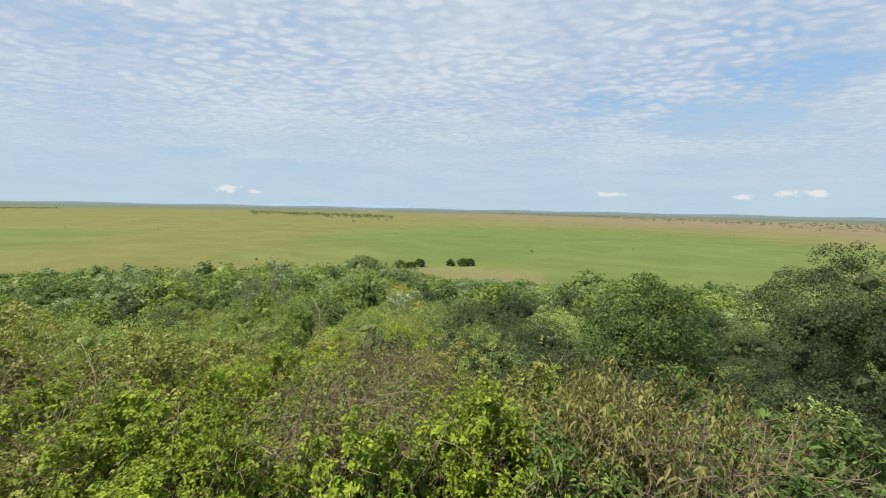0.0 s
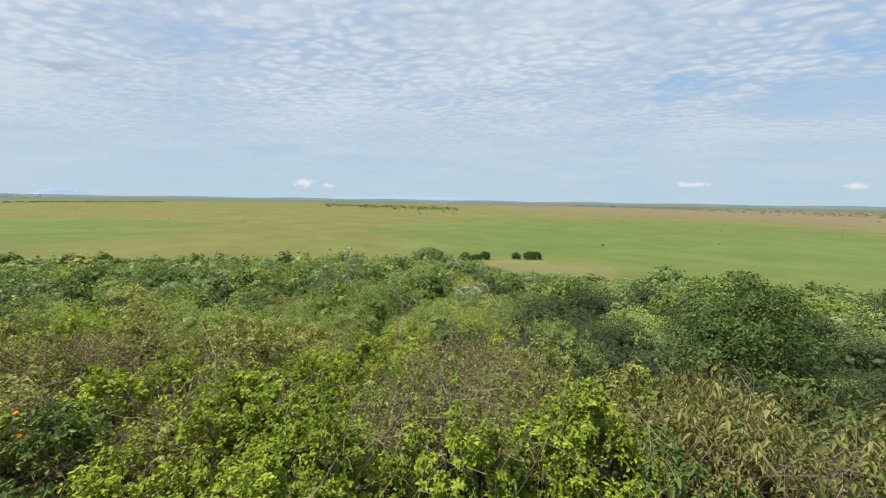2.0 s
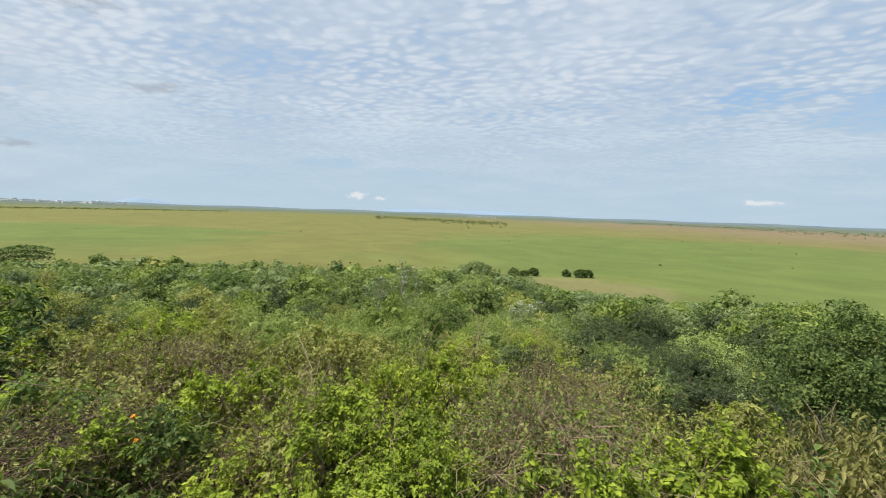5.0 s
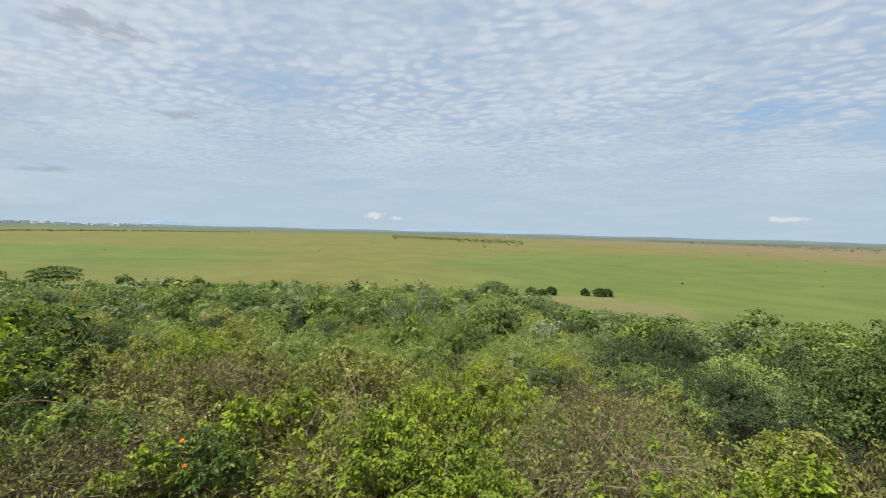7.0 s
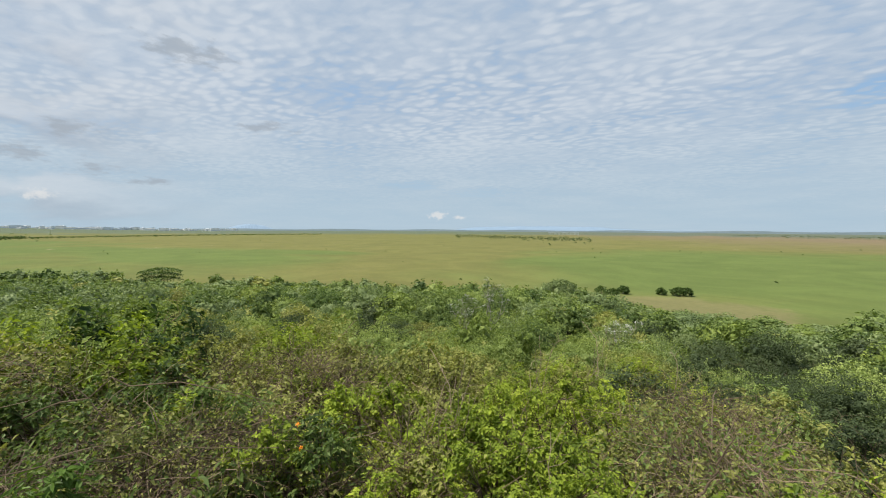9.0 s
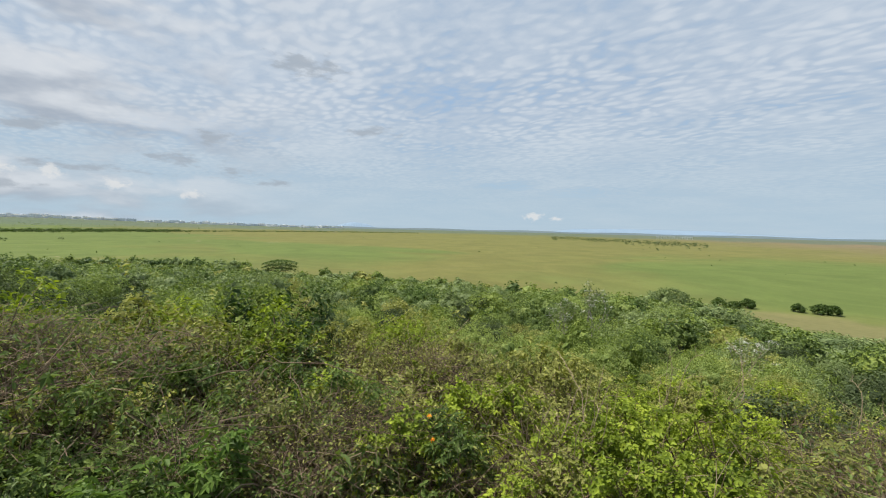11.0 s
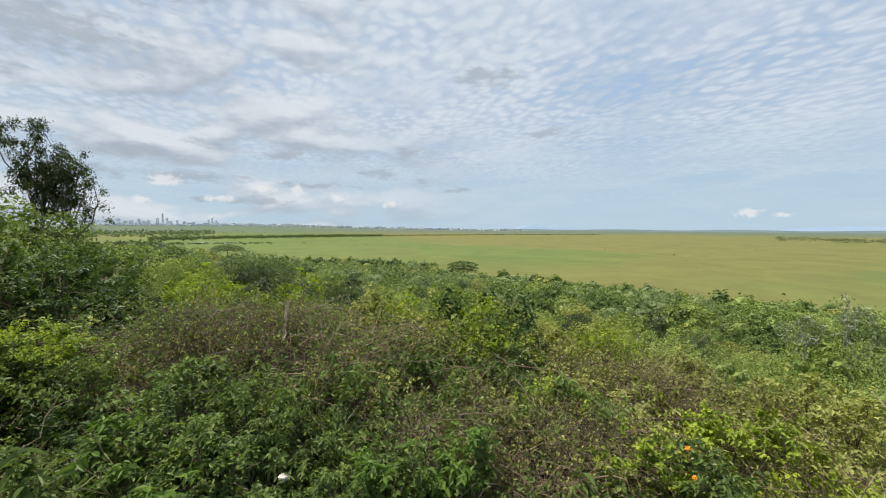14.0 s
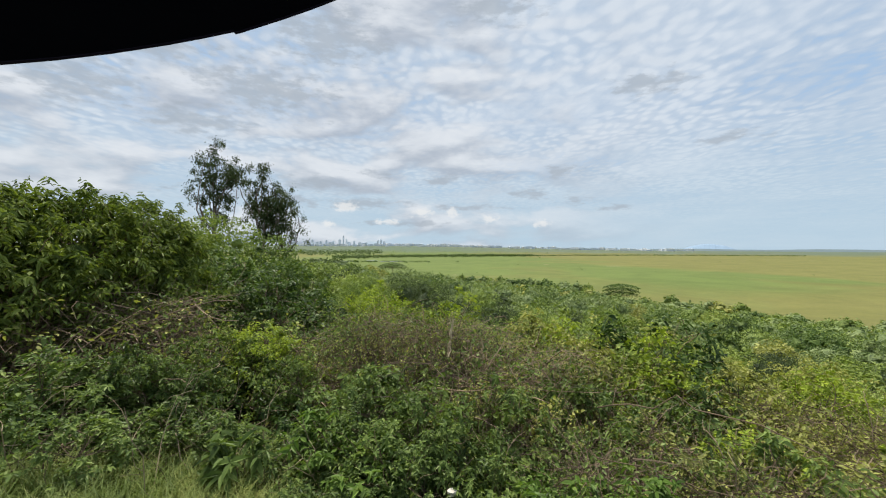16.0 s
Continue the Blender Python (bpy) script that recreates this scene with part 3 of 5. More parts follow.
def crown_data(seed, wide, tall, clumps, size, lobes=10, inner=0.8, low_cut=0.0, core=0.52, puffs=11):
    """Crown of lobes, each built of smaller puffs of leaves that face outwards and up."""
    rng = np.random.RandomState(seed)
    c, r = lobes_of(rng, wide, tall, lobes)
    k = np.repeat(np.arange(lobes), puffs)
    d = unit(rng.normal(size=(len(k), 3)) + np.array([0, 0, 0.55]))
    pr = r[k] * rng.uniform(0.24, 0.5, len(k))
    pc = c[k] + d * (r[k] * rng.uniform(0.66, 0.92, len(k)))[:, None]
    i = rng.choice(len(pc), clumps, p=pr ** 2 / (pr ** 2).sum())
    way = unit(rng.normal(size=(clumps, 3)) + 0.55 * d[i] + np.array([0, 0, 0.5]))
    p = pc[i] + way * (pr[i] * rng.uniform(inner, 1.1, clumps))[:, None]
    keep = (p[:, 2] > low_cut * tall) & (way[:, 2] > -0.45)
    p, way = p[keep], way[keep]
    lv = leaves(rng, p, way + np.array([0, 0, 0.35]), size * rng.choice([0.7, 1.0, 1.35], len(p)), 0.31, False, 0.12, way + rng.normal(size=way.shape) * 0.8, 0.45)
    full = c[:, 2] > low_cut * tall
    return joined([lv, blob(rng, c[full], r[full], core)]), c, r


def make_tree(name, seed, wide, tall, clumps, size, leaf_mat, lobes=10, low_cut=0.0, core=0.5):
    rng = np.random.RandomState(seed + 77)
    root = new(name)
    data, c, r = crown_data(seed, wide, tall, clumps, size, lobes, 0.7, low_cut, core)
    part("crown", raw_mesh("crown", *data), leaf_mat, root)
    lines = [(bent(rng, (0, 0, -0.3), (rng.normal() * 0.1, rng.normal() * 0.1, tall * 0.45), 0.05), 0.03 * tall, 0.016 * tall)]
    for k in range(min(6, lobes)):
        lines.append((bent(rng, (0, 0, tall * 0.25), c[k], 0.1), 0.014 * tall, 0.005 * tall))
    part("trunk", raw_mesh("trunk", *tubes(lines, 5)), BARK, root)
    return root


def stand(x, y, scale=1.0, turn=0.0, sink=0.05, lean=0.0):
    """A pose on the ground."""
    m = pose(x, y, float(lay(x, y)) - sink, lean, lean * 0.5, turn)
    return m @ Matrix.Diagonal((scale, scale, scale, 1)) if np.isscalar(scale) else m @ Matrix.Diagonal((*scale, 1))


class Kind:
    """Prototypes of one kind, set out one after another; later ones are copies."""

    def __init__(self, makers, label, category, group):
        self.makers, self.made, self.k = makers, [], 0
        self.label, self.category, self.group = label, category, group

    def set(self, m, label=""):
        i = self.k % len(self.makers)
        self.k += 1
        if i >= len(self.made):
            ob = self.makers[i]()
            ob.matrix_basis = m
            self.made.append(ob)
        else:
            # a copy takes over the first one's scale: take it out again
            first = self.made[i]
            ob = copy_thing(first, m @ Matrix.Diagonal((*(1 / k for k in first.scale), 1)))
        return tagged(ob, label or self.label, self.category, self.group)


lime = Kind([lambda s=s: make_shrub("lime_shrub", s, 1.1, 1.15, 0.03, 72, 12, LIME, TWIG, 0.30, bare=80, spray=0.13, low_cut=0.42) for s in (1, 2, 3)],
            "leafy shrub with bright lime green young leaves on thin stems", "shrub", "shrubs on the near bank")
green = Kind([lambda s=s: make_shrub("green_shrub", s, 1.1, 1.15, 0.045, 64, 9, LEAFY, TWIG, 0.23, droop=0.35, bare=90, spray=0.14, low_cut=0.36, each=7) for s in (11, 12, 13)],
             "dense mid green shrub with small leaves on thin twigs", "shrub", "shrubs on the near bank")
deep = Kind([lambda s=s: make_shrub("dark_shrub", s, 1.15, 1.2, 0.046, 60, 9, DEEP, TWIG, 0.25, droop=0.35, each=8) for s in (21, 22, 23)],
            "dark green glossy-leaved shrub growing on the bank", "shrub", "shrubs on the near bank")
olive = Kind([lambda s=s: make_shrub("olive_shrub", s, 1.15, 1.1, 0.034, 50, 10, OLIVE, DRY_TWIG, 0.26, bare=150, spray=0.19, low_cut=0.42) for s in (31, 32)],
             "olive green twiggy shrub with small faded leaves", "shrub", "shrubs on the near bank")
pale = Kind([lambda s=s: make_shrub("dry_leaf_shrub", s, 1.2, 1.1, 0.034, 52, 10, PALE, DRY_TWIG, 0.22, droop=0.9, bare=170, spray=0.2, low_cut=0.4) for s in (41, 42)],
            "half dry shrub with drooping pale leaves and many bare twigs", "shrub", "shrubs on the near bank")
# brushwood takes the darker twig colour, painting in shade low on the bank
brush = Kind([lambda s=s: make_brush("brushwood", s, 1.5, 0.85, 260, TWIG, OLIVE, 0.032, 900) for s in (51, 52, 53)],
             "tangled heap of dead brown stems with few leaves", "brushwood", "dead brush on the near bank")
dead = Kind([lambda s=s: make_brush("dead_brush", s, 1.5, 0.85, 300, DRY_TWIG, LEAFY, 0.038, 1300) for s in (54, 55)],
            "dense tangle of bare dead grey brown stems", "brushwood", "dead brush on the near bank")
bank_kinds = [Kind([lambda s=s, m=m, n=n: make_shrub(n, s, 1.75, 1.6, 0.058, 80, 7, m, TWIG, 0.3, 12, False, bare=40, spray=0.2, low_cut=0.1, each=7) for s in seeds], lab, "shrub", "shrubs lower on the bank")
              for m, n, seeds, lab in ((LIME, "lime_shrub", (61, 62), "yellow green leafy shrub among thicket on the slope"),
                                       (OLIVE, "olive_shrub", (63, 64), "olive green thicket shrub with faded leaves"),
                                       (GREEN, "green_shrub", (65, 66), "mid green thicket shrub on the slope"),
                                       (WOOD_GREEN, "green_shrub", (67, 68), "dark green thicket shrub on the slope"),
                                       (SHADY, "grey_shrub", (69,), "dull dark green thicket shrub on the slope"))]
NEAR = []


def near(kind, x, y, top, wide=1.3):
    """A near shrub at x, y whose crown reaches the height top."""
    z = float(lay(x, y))
    tall = max(0.6, top - z)
    NEAR.append((x, y))
    turn = (len(NEAR) * 73) % 360
    if math.hypot(x - CENTRE[0], y - CENTRE[1]) > 4.8 and kind in (lime, olive, green):
        # away from the verge the shrubs are full to the ground
        kind = bank_kinds[{lime: 0, olive: 1, green: 2}[kind]]
        w = max(wide, 0.9 * min(tall, 2.2)) / 1.75
        h = max(min(tall / 1.6, 1.15 * w), 0.85 * w)
        return kind.set(pose(x, y, top - 1.6 * h - 0.04, 0, 0, turn) @ Matrix.Diagonal((w, w, h, 1)))
    if kind in (brush, dead):
        w = wide / 1.4
        return kind.set(pose(x, y, top - 0.85 * w, 0, 0, turn) @ Matrix.Diagonal((w, w, w, 1)))
    w = max(wide, tall * 0.95) / 1.3
    h = max(min(tall / 1.15, w * 1.15), w * 0.9)
    return kind.set(pose(x, y, top - h * 1.15 - 0.04, 0, 0, turn) @ Matrix.Diagonal((w, w, h, 1)))


rng = np.random.RandomState(8)


# ---------------------------------------------------------------- the near bank: kind, x, y, top, width
for kind, x, y, top, wide in (
    (lime, 0.42, 2.59, 0.20, 0.87),
    (dead, -4.75, 0.15, 0.62, 1.3),
    (dead, -5.25, 0.75, 0.56, 1.4),
    (dead, -5.75, 0.20, 0.68, 1.3),
    (green, -4.60, 1.00, 0.36, 0.9),
    (olive, -4.55, 0.45, 0.50, 0.8),
    (dead, -5.90, -0.43, 0.68, 1.3),
    (dead, -6.45, -0.75, 0.68, 1.3),
    (brush, -5.35, -0.55, 0.60, 1.0),
    (brush, -5.30, 0.15, 0.66, 1.0),
    (dead, -6.20, -1.50, 0.50, 1.3),
    (olive, -5.40, 1.50, 0.45, 1.1),
    (olive, -6.35, 1.32, 0.52, 1.2),
    (green, -3.95, -0.25, 0.48, 0.9),
    (green, -4.25, 0.35, 0.42, 0.9),
    (green, -4.60, -0.55, 0.50, 0.9),
    (deep, -6.07, 2.60, 0.56, 1.3),
    (lime, -5.45, 2.15, 0.44, 0.9),
    (lime, -6.30, 1.70, 0.46, 1.0),
    (lime, -7.75, -0.56, 0.74, 0.8),
    (lime, -8.90, -0.90, 0.62, 0.9),
    (lime, -7.60, 0.45, 0.66, 0.8),
    (deep, -9.90, -3.50, 1.05, 2.4),
    (deep, -11.9, -3.70, 0.85, 2.6),
    (brush, -4.85, 4.40, -0.14, 1.3),
    (green, -4.75, -2.40, 0.62, 0.8),
    (green, -5.00, -2.05, 0.62, 0.8),
    (green, -5.45, -1.95, 0.58, 0.9),
    (green, -5.20, -1.35, 0.42, 0.8),
    (lime, -5.60, -1.70, 0.60, 0.7),
    (lime, 0.42, 2.64, 0.28, 0.75),
    (lime, 0.62, 2.42, 0.12, 0.7),
    (lime, 0.28, 2.38, 0.02, 0.65),
    (lime, -1.67, 1.95, 0.24, 0.75),
    (lime, -1.60, 2.38, 0.24, 0.85),
    (lime, -1.05, 2.15, 0.14, 0.7),
    (lime, -2.10, 2.58, 0.20, 0.85),
    (lime, -2.80, 3.02, 0.08, 1.0),
    (lime, -2.43, 4.30, -0.30, 1.2),
    (lime, -1.30, 5.60, -0.60, 1.4),
    (lime, -2.70, 5.50, -0.75, 1.4),
    (lime, -0.20, 7.00, -1.00, 1.5),
    (lime, 2.20, 6.60, -1.15, 1.5),
    (lime, -5.30, 5.40, -0.75, 1.4),
    (lime, -6.90, 6.00, -0.55, 1.5),
    (olive, 0.48, 5.70, -0.50, 1.3),
    (olive, -3.06, 3.45, 0.04, 1.1),
    (olive, -3.96, 3.90, 0.05, 1.2),
    (olive, -4.60, 6.30, -0.85, 1.5),
    (pale, 2.07, 3.95, -0.04, 1.2),
    (pale, 1.25, 3.15, -0.06, 1.0),
    (pale, 2.40, 3.30, -0.08, 1.1),
    (pale, 1.80, 3.50, 0.04, 1.0),
    (pale, 3.00, 4.10, -0.25, 1.3),
    (brush, -0.38, 4.95, -0.28, 1.3),
    (brush, -0.15, 4.65, -0.24, 1.1),
    (brush, -4.02, 3.11, 0.14, 1.1),
    (brush, -0.43, 4.00, 0.03, 1.0),
    (green, -6.87, 2.28, 0.52, 1.2),
    (brush, -4.30, 3.90, -0.12, 1.2),
    (green, -7.66, -1.26, 0.25, 1.58),
    (deep, -9.23, -1.73, 0.17, 1.89),
    (green, -10.91, -2.10, 0.01, 2.10),
    (deep, -5.46, -1.78, 0.42, 1.26),
    (deep, -5.03, -2.20, 0.38, 1.05),
    (deep, -4.72, -1.25, 0.15, 1.05),
    (dead, -6.85, -0.42, 0.51, 1.78),
    (dead, -6.51, 0.06, 0.56, 1.68),
    (green, -5.98, -1.67, 0.50, 1.26),
    (dead, -5.67, -1.25, 0.39, 1.47),
    (green, 1.36, 1.91, -0.07, 0.70),
    (green, 1.80, 1.78, -0.03, 0.70),
    (green, 2.32, 1.91, 0.00, 0.78),
    (lime, -1.25, 2.55, 0.15, 1.30),
    (lime, -2.10, 2.46, 0.20, 1.04),
    (lime, -0.54, 2.21, 0.03, 0.87),
    (green, -0.19, 2.13, -0.01, 0.78),
    (olive, -0.52, 3.49, -0.11, 1.04),
    (pale, 1.54, 2.93, 0.25, 1.22),
    (pale, 1.85, 2.46, 0.25, 1.22),
    (green, 1.00, 2.48, 0.14, 0.78),
    (green, 2.11, 2.27, 0.09, 1.04),
    (green, 2.80, 2.47, 0.12, 1.04),
    (olive, 1.12, 4.33, -0.23, 1.30),
    (lime, -1.68, 4.46, -0.14, 1.30),
    (olive, -3.00, 4.73, -0.20, 1.48),
    (lime, -0.03, 3.64, -0.11, 0.78),
    (lime, -1.31, 1.63, 0.22, 1.04),
    (brush, -2.16, 2.28, 0.19, 1.39),
    (green, 2.01, 1.78, 0.16, 1.04),
    (pale, 2.78, 2.96, -0.06, 1.1),
    (deep, 2.48, 3.81, -0.12, 1.2),
    (green, -5.74, 2.34, 0.36, 1.78),
    (olive, -6.21, 1.76, 0.26, 1.58),
    (lime, -2.95, 1.75, 0.21, 0.63),
    (dead, -3.54, 1.11, 0.11, 1.26),
    (dead, -4.18, 1.27, 0.21, 1.47),
    (lime, -3.01, 2.73, 0.14, 1.04),
    (brush, -3.94, 3.11, 0.01, 1.37),
    (olive, -3.30, 4.61, -0.11, 1.39),
    (olive, -0.44, 2.72, 0.27, 1.04),
    (lime, -0.28, 2.18, 0.35, 0.87),
    (olive, -0.74, 3.45, 0.13, 1.13),
    (lime, -1.71, 2.55, 0.26, 1.13),
    (lime, -1.17, 2.05, 0.23, 0.87),
    (lime, -2.07, 1.80, 0.09, 1.04),
    (green, -2.80, 1.90, 0.22, 0.62),
    (brush, -2.30, 1.98, 0.02, 1.0),
    (olive, -4.76, 2.37, 0.19, 1.05),
    (green, -3.63, 1.83, 0.27, 1.05),
    (green, -4.24, 1.34, 0.23, 0.95),
    (lime, -10.91, -0.59, 0.12, 1.89),
    (green, -6.49, -0.68, 0.47, 1.26),
    (green, -5.62, 0.28, 0.53, 1.26),
    (green, -4.61, -0.43, 0.42, 1.68),
    (green, -4.24, -0.90, 0.23, 1.16),
    (olive, -5.37, 1.24, 0.39, 1.37),
    (brush, -4.37, 0.63, 0.26, 1.89),
    (green, -3.55, 0.44, 0.10, 0.84),
    (green, -3.97, -0.04, 0.17, 1.26),
    (green, -4.01, -0.99, 0.16, 0.95),
    (green, -5.13, -2.40, 0.41, 1.89),
    (green, -4.78, -2.75, 0.50, 1.68),
    (green, -4.36, -2.79, 0.53, 1.47),
    (brush, -6.00, -2.00, 0.37, 2.10),
    (deep, -8.48, -2.54, 0.95, 2.1),
    (deep, -9.03, -3.47, 1.16, 2.2),
    (deep, -8.05, -1.65, 0.59, 2.31),
    (brush, -5.88, -3.19, 0.91, 2.10),
    (brush, -5.39, -3.51, 0.95, 2.10),
    (green, -4.36, -1.59, 0.21, 1.05),
    (green, -4.29, -2.16, 0.25, 1.26),
    (olive, -6.58, -1.49, 0.24, 1.47),
    (green, -3.77, -0.44, 0.15, 0.95),
    (dead, -3.71, 1.59, 0.19, 1.37),
    (olive, -3.33, 1.78, -0.04, 1.26),
    (dead, -3.79, 0.88, -0.01, 1.26),
    (green, -5.63, 0.29, 0.38, 1.26),
    (green, -5.35, 0.78, 0.24, 1.26),
    (dead, -5.86, -0.22, 0.36, 1.68),
    (green, -6.67, -0.55, 0.36, 1.26),
    (green, -6.67, -0.97, 0.36, 1.26),
    (dead, -5.79, -3.68, 1.08, 1.68),
    (dead, -6.18, -3.10, 1.00, 1.68),
    (dead, -5.95, -2.15, 0.38, 1.68),
    (dead, -0.49, 3.32, -0.01, 1.22),
    (olive, -1.93, 2.15, 0.14, 1.04),
    (lime, -1.18, 1.87, 0.15, 1.04),
    (dead, 1.90, 2.21, 0.19, 1.22),
    (olive, -0.12, 2.68, -0.07, 0.87),
    (lime, -3.84, 2.92, -0.02, 1.26),
    (dead, -0.45, 2.63, 0.33, 1.13),
    (dead, -2.95, 0.95, -0.12, 0.9),
    (green, -3.09, 0.61, -0.06, 0.84),
    (green, -3.37, 0.52, 0.10, 0.84),
    (dead, -3.25, 1.20, 0.10, 1.0),
    (green, -3.87, -0.03, 0.28, 0.95),
    (green, -3.64, -0.35, 0.34, 0.95),
    (green, -4.04, 0.34, 0.18, 0.95),
    (green, -3.29, 0.09, 0.20, 0.73),
    (green, -4.18, -0.60, 0.32, 0.95),
    (green, -4.07, -0.17, 0.34, 0.95),
    (green, -3.63, 0.10, 0.22, 0.84),
    (green, -3.33, 0.43, 0.19, 0.73),
    (green, -3.62, -0.78, 0.15, 0.73),
    (green, -3.56, -0.32, 0.16, 0.73),
    (dead, -3.66, 0.73, 0.25, 0.95),
    (olive, -5.16, 2.82, 0.13, 1.26),
    (olive, -4.44, 2.66, 0.11, 1.16),
    (olive, -3.87, 2.47, 0.30, 1.16),
    (lime, -5.62, 4.42, -0.08, 1.37),
    (olive, -6.85, 4.70, -0.34, 1.47),
    (olive, -5.27, 2.32, 0.12, 1.16),
    (green, -4.40, -2.72, 0.70, 1.26),
    (green, -4.78, -2.57, 0.58, 1.26),
    (green, -4.38, -1.78, 0.35, 1.05),
    (green, -3.95, -2.27, 0.48, 1.05),
    (olive, -3.65, 1.34, 0.23, 0.95),
    (lime, -3.84, 1.78, 0.19, 0.95),
    (olive, -3.19, 1.62, 0.12, 0.95),
    (brush, -3.35, 1.40, 0.20, 1.0),
    (brush, -3.15, 1.62, 0.26, 0.9),
):
    near(kind, x, y, top, wide)


def fill_near(count, r0, r1, az0, az1, gap, tops, kinds):
    """Fills the rest of the bank where no shrub stands yet."""
    tries = 0
    while count and tries < 4000:
        tries += 1
        r, az = rng.uniform(r0, r1), rng.uniform(az0, az1)
        x, y = CENTRE[0] - r * math.sin(radians(az)), CENTRE[1] + r * math.cos(radians(az))
        if min(math.hypot(x - a, y - b) for a, b in NEAR) < gap:
            continue
        near(kinds[rng.randint(len(kinds))], x, y, float(lay(x, y)) + rng.uniform(*tops), rng.uniform(1.1, 1.6))
        count -= 1


for k in range(24):
    az = -56 + 5.0 * k + rng.normal()
    r = rng.uniform(2.25, 2.7) + (0.4 if az > 45 else 0.0)
    x, y = CENTRE[0] + (0.9 if az < 20 else 0.0) - r * math.sin(radians(az)), r * math.cos(radians(az)) - (0.1 if az > 40 else 0)
    if az > 24 and k % 2:
        continue
    kind = green if az > 24 else (dead, green, brush, lime)[k % 4] if az > -16 else green
    near(kind, x, y, rng.uniform(-0.34, -0.14) - (0.26 if az > 24 else 0.08 if az > -16 else 0.0), rng.uniform(0.7, 1.0))
for k in range(22):
    az, r = 44 + 2.5 * k + rng.normal(), (2.7, 4.3, 3.4)[k % 3] + rng.normal() * 0.15
    x, y = -1.5 - r * math.sin(radians(az)), -0.22 + r * math.cos(radians(az))
    kind = (green, brush, brush, olive, green)[k % 5]
    near(kind, x, y, (0.06, 0.30, 0.20)[k % 3] - (0.2 if kind is brush else 0.0) + rng.normal() * 0.06, rng.uniform(0.9, 1.3))
fill_near(18, 2.6, 4.2, -62, 40, 0.55, (0.75, 1.0), (lime, green, olive, olive))

# ---------------------------------------------------------------- shrubs farther down the bank
PLACED = list(NEAR)


def scatter(count, r0, r1, az0, az1, gap, put, tries=30000):
    done = 0
    pts = np.array(PLACED)
    for _ in range(tries):
        if done >= count:
            break
        r, az = math.sqrt(rng.uniform(r0 * r0, r1 * r1)), rng.uniform(az0, az1)
        x, y = CENTRE[0] - r * math.sin(radians(az)), CENTRE[1] + r * math.cos(radians(az))
        if np.min((pts[:, 0] - x) ** 2 + (pts[:, 1] - y) ** 2) < gap * gap:
            continue
        put(x, y, r, az)
        PLACED.append((x, y))
        pts = np.vstack([pts, (x, y)])
        done += 1


def bank_shrub(x, y, r, az):
    w = rng.uniform(0, 1)
    sunny = 0.95 - (r - 5.5) * 0.09 + (0.3 if 0 < az < 60 else 0.0)
    if az < -28 or (az < -6 and r > 7):
        kind = bank_kinds[(4, 4, 4, 3)[rng.randint(4)]]
    elif w < sunny:
        kind = bank_kinds[(0, 1, 0, 1, 2)[rng.randint(5)]]
    else:
        kind = bank_kinds[(2, 3, 4, 3, 1)[rng.randint(5)]]
    s = rng.uniform(0.45, 0.62) if r < 6.2 else rng.uniform(0.55, 0.8) if r < 9 else rng.uniform(0.7, 1.1)
    kind.set(stand(x, y, (s * rng.uniform(0.9, 1.2), s, s * rng.uniform(0.8, 1.1)), rng.uniform(0, 360)))


scatter(26, 4.3, 6.2, -60, 36, 0.85, bank_shrub)
scatter(165, 6.2, 13.0, -60, 98, 0.95, bank_shrub)

# ---------------------------------------------------------------- marked trees
def set_tree(name, seed, x, y, top, wide, clumps, size, mat, label, lobes=12, category="tree", core=0.3):
    z = float(lay(x, y))
    ob = make_tree(name, seed, wide, top - z, clumps, size, mat, lobes, 0.0, core)
    ob.matrix_basis = pose(x, y, z - 0.1, 0, 0, seed * 40)
    PLACED.append((x, y))
    return tagged(ob, label, category)


set_tree("broad_tree", 101, 9.53, 9.23, 1.17, 4.35, 80000, 0.045, SHADY, "broad dark green tree with a dense rounded crown", 16)
set_tree("round_tree", 102, 6.33, 12.1, -0.36, 4.5, 22000, 0.075, WOOD_GREEN, "dense dark green round-topped tree among thicket", 12)
set_tree("thicket_tree", 103, -22.88, -9.70, 3.19, 6.30, 6000, 0.13, GREEN, "leafy green tree below the tall open trees", 14)
set_tree("thicket_tree", 104, -27.50, -8.55, 2.45, 5.88, 3200, 0.18, WOOD_GREEN, "dark leafy tree on the ridge", 12)
set_tree("thicket_tree", 105, -18.57, -9.48, 2.67, 4.83, 3600, 0.14, GREY_GREEN, "grey green leafy tree on the ridge", 12)
set_tree("thicket_tree", 106, -14.90, -5.47, 1.34, 3.99, 3200, 0.12, WOOD_GREEN, "low dark green tree on the ridge", 10)
set_tree("thicket_tree", 107, -20.15, -5.38, 0.86, 4.83, 3200, 0.13, DEEP, "low dark green tree on the ridge", 10)
set_tree("thicket_tree", 108, -33.80, -6.76, 0.76, 6.30, 2400, 0.2, WOOD_GREEN, "dark leafy tree on the ridge", 12)
set_tree("thicket_tree", 109, -12.27, -7.78, 1.65, 3.78, 3200, 0.12, GREEN, "leafy green tree on the ridge", 10)


def make_tall_bush(seed, wide, tall):
    return make_shrub("tall_bush", seed, wide, tall, 0.066, 150, 9, FRESH, TWIG, 0.2, 20, True, 0.55, 60, 40, 0.2, 0.06, 9)


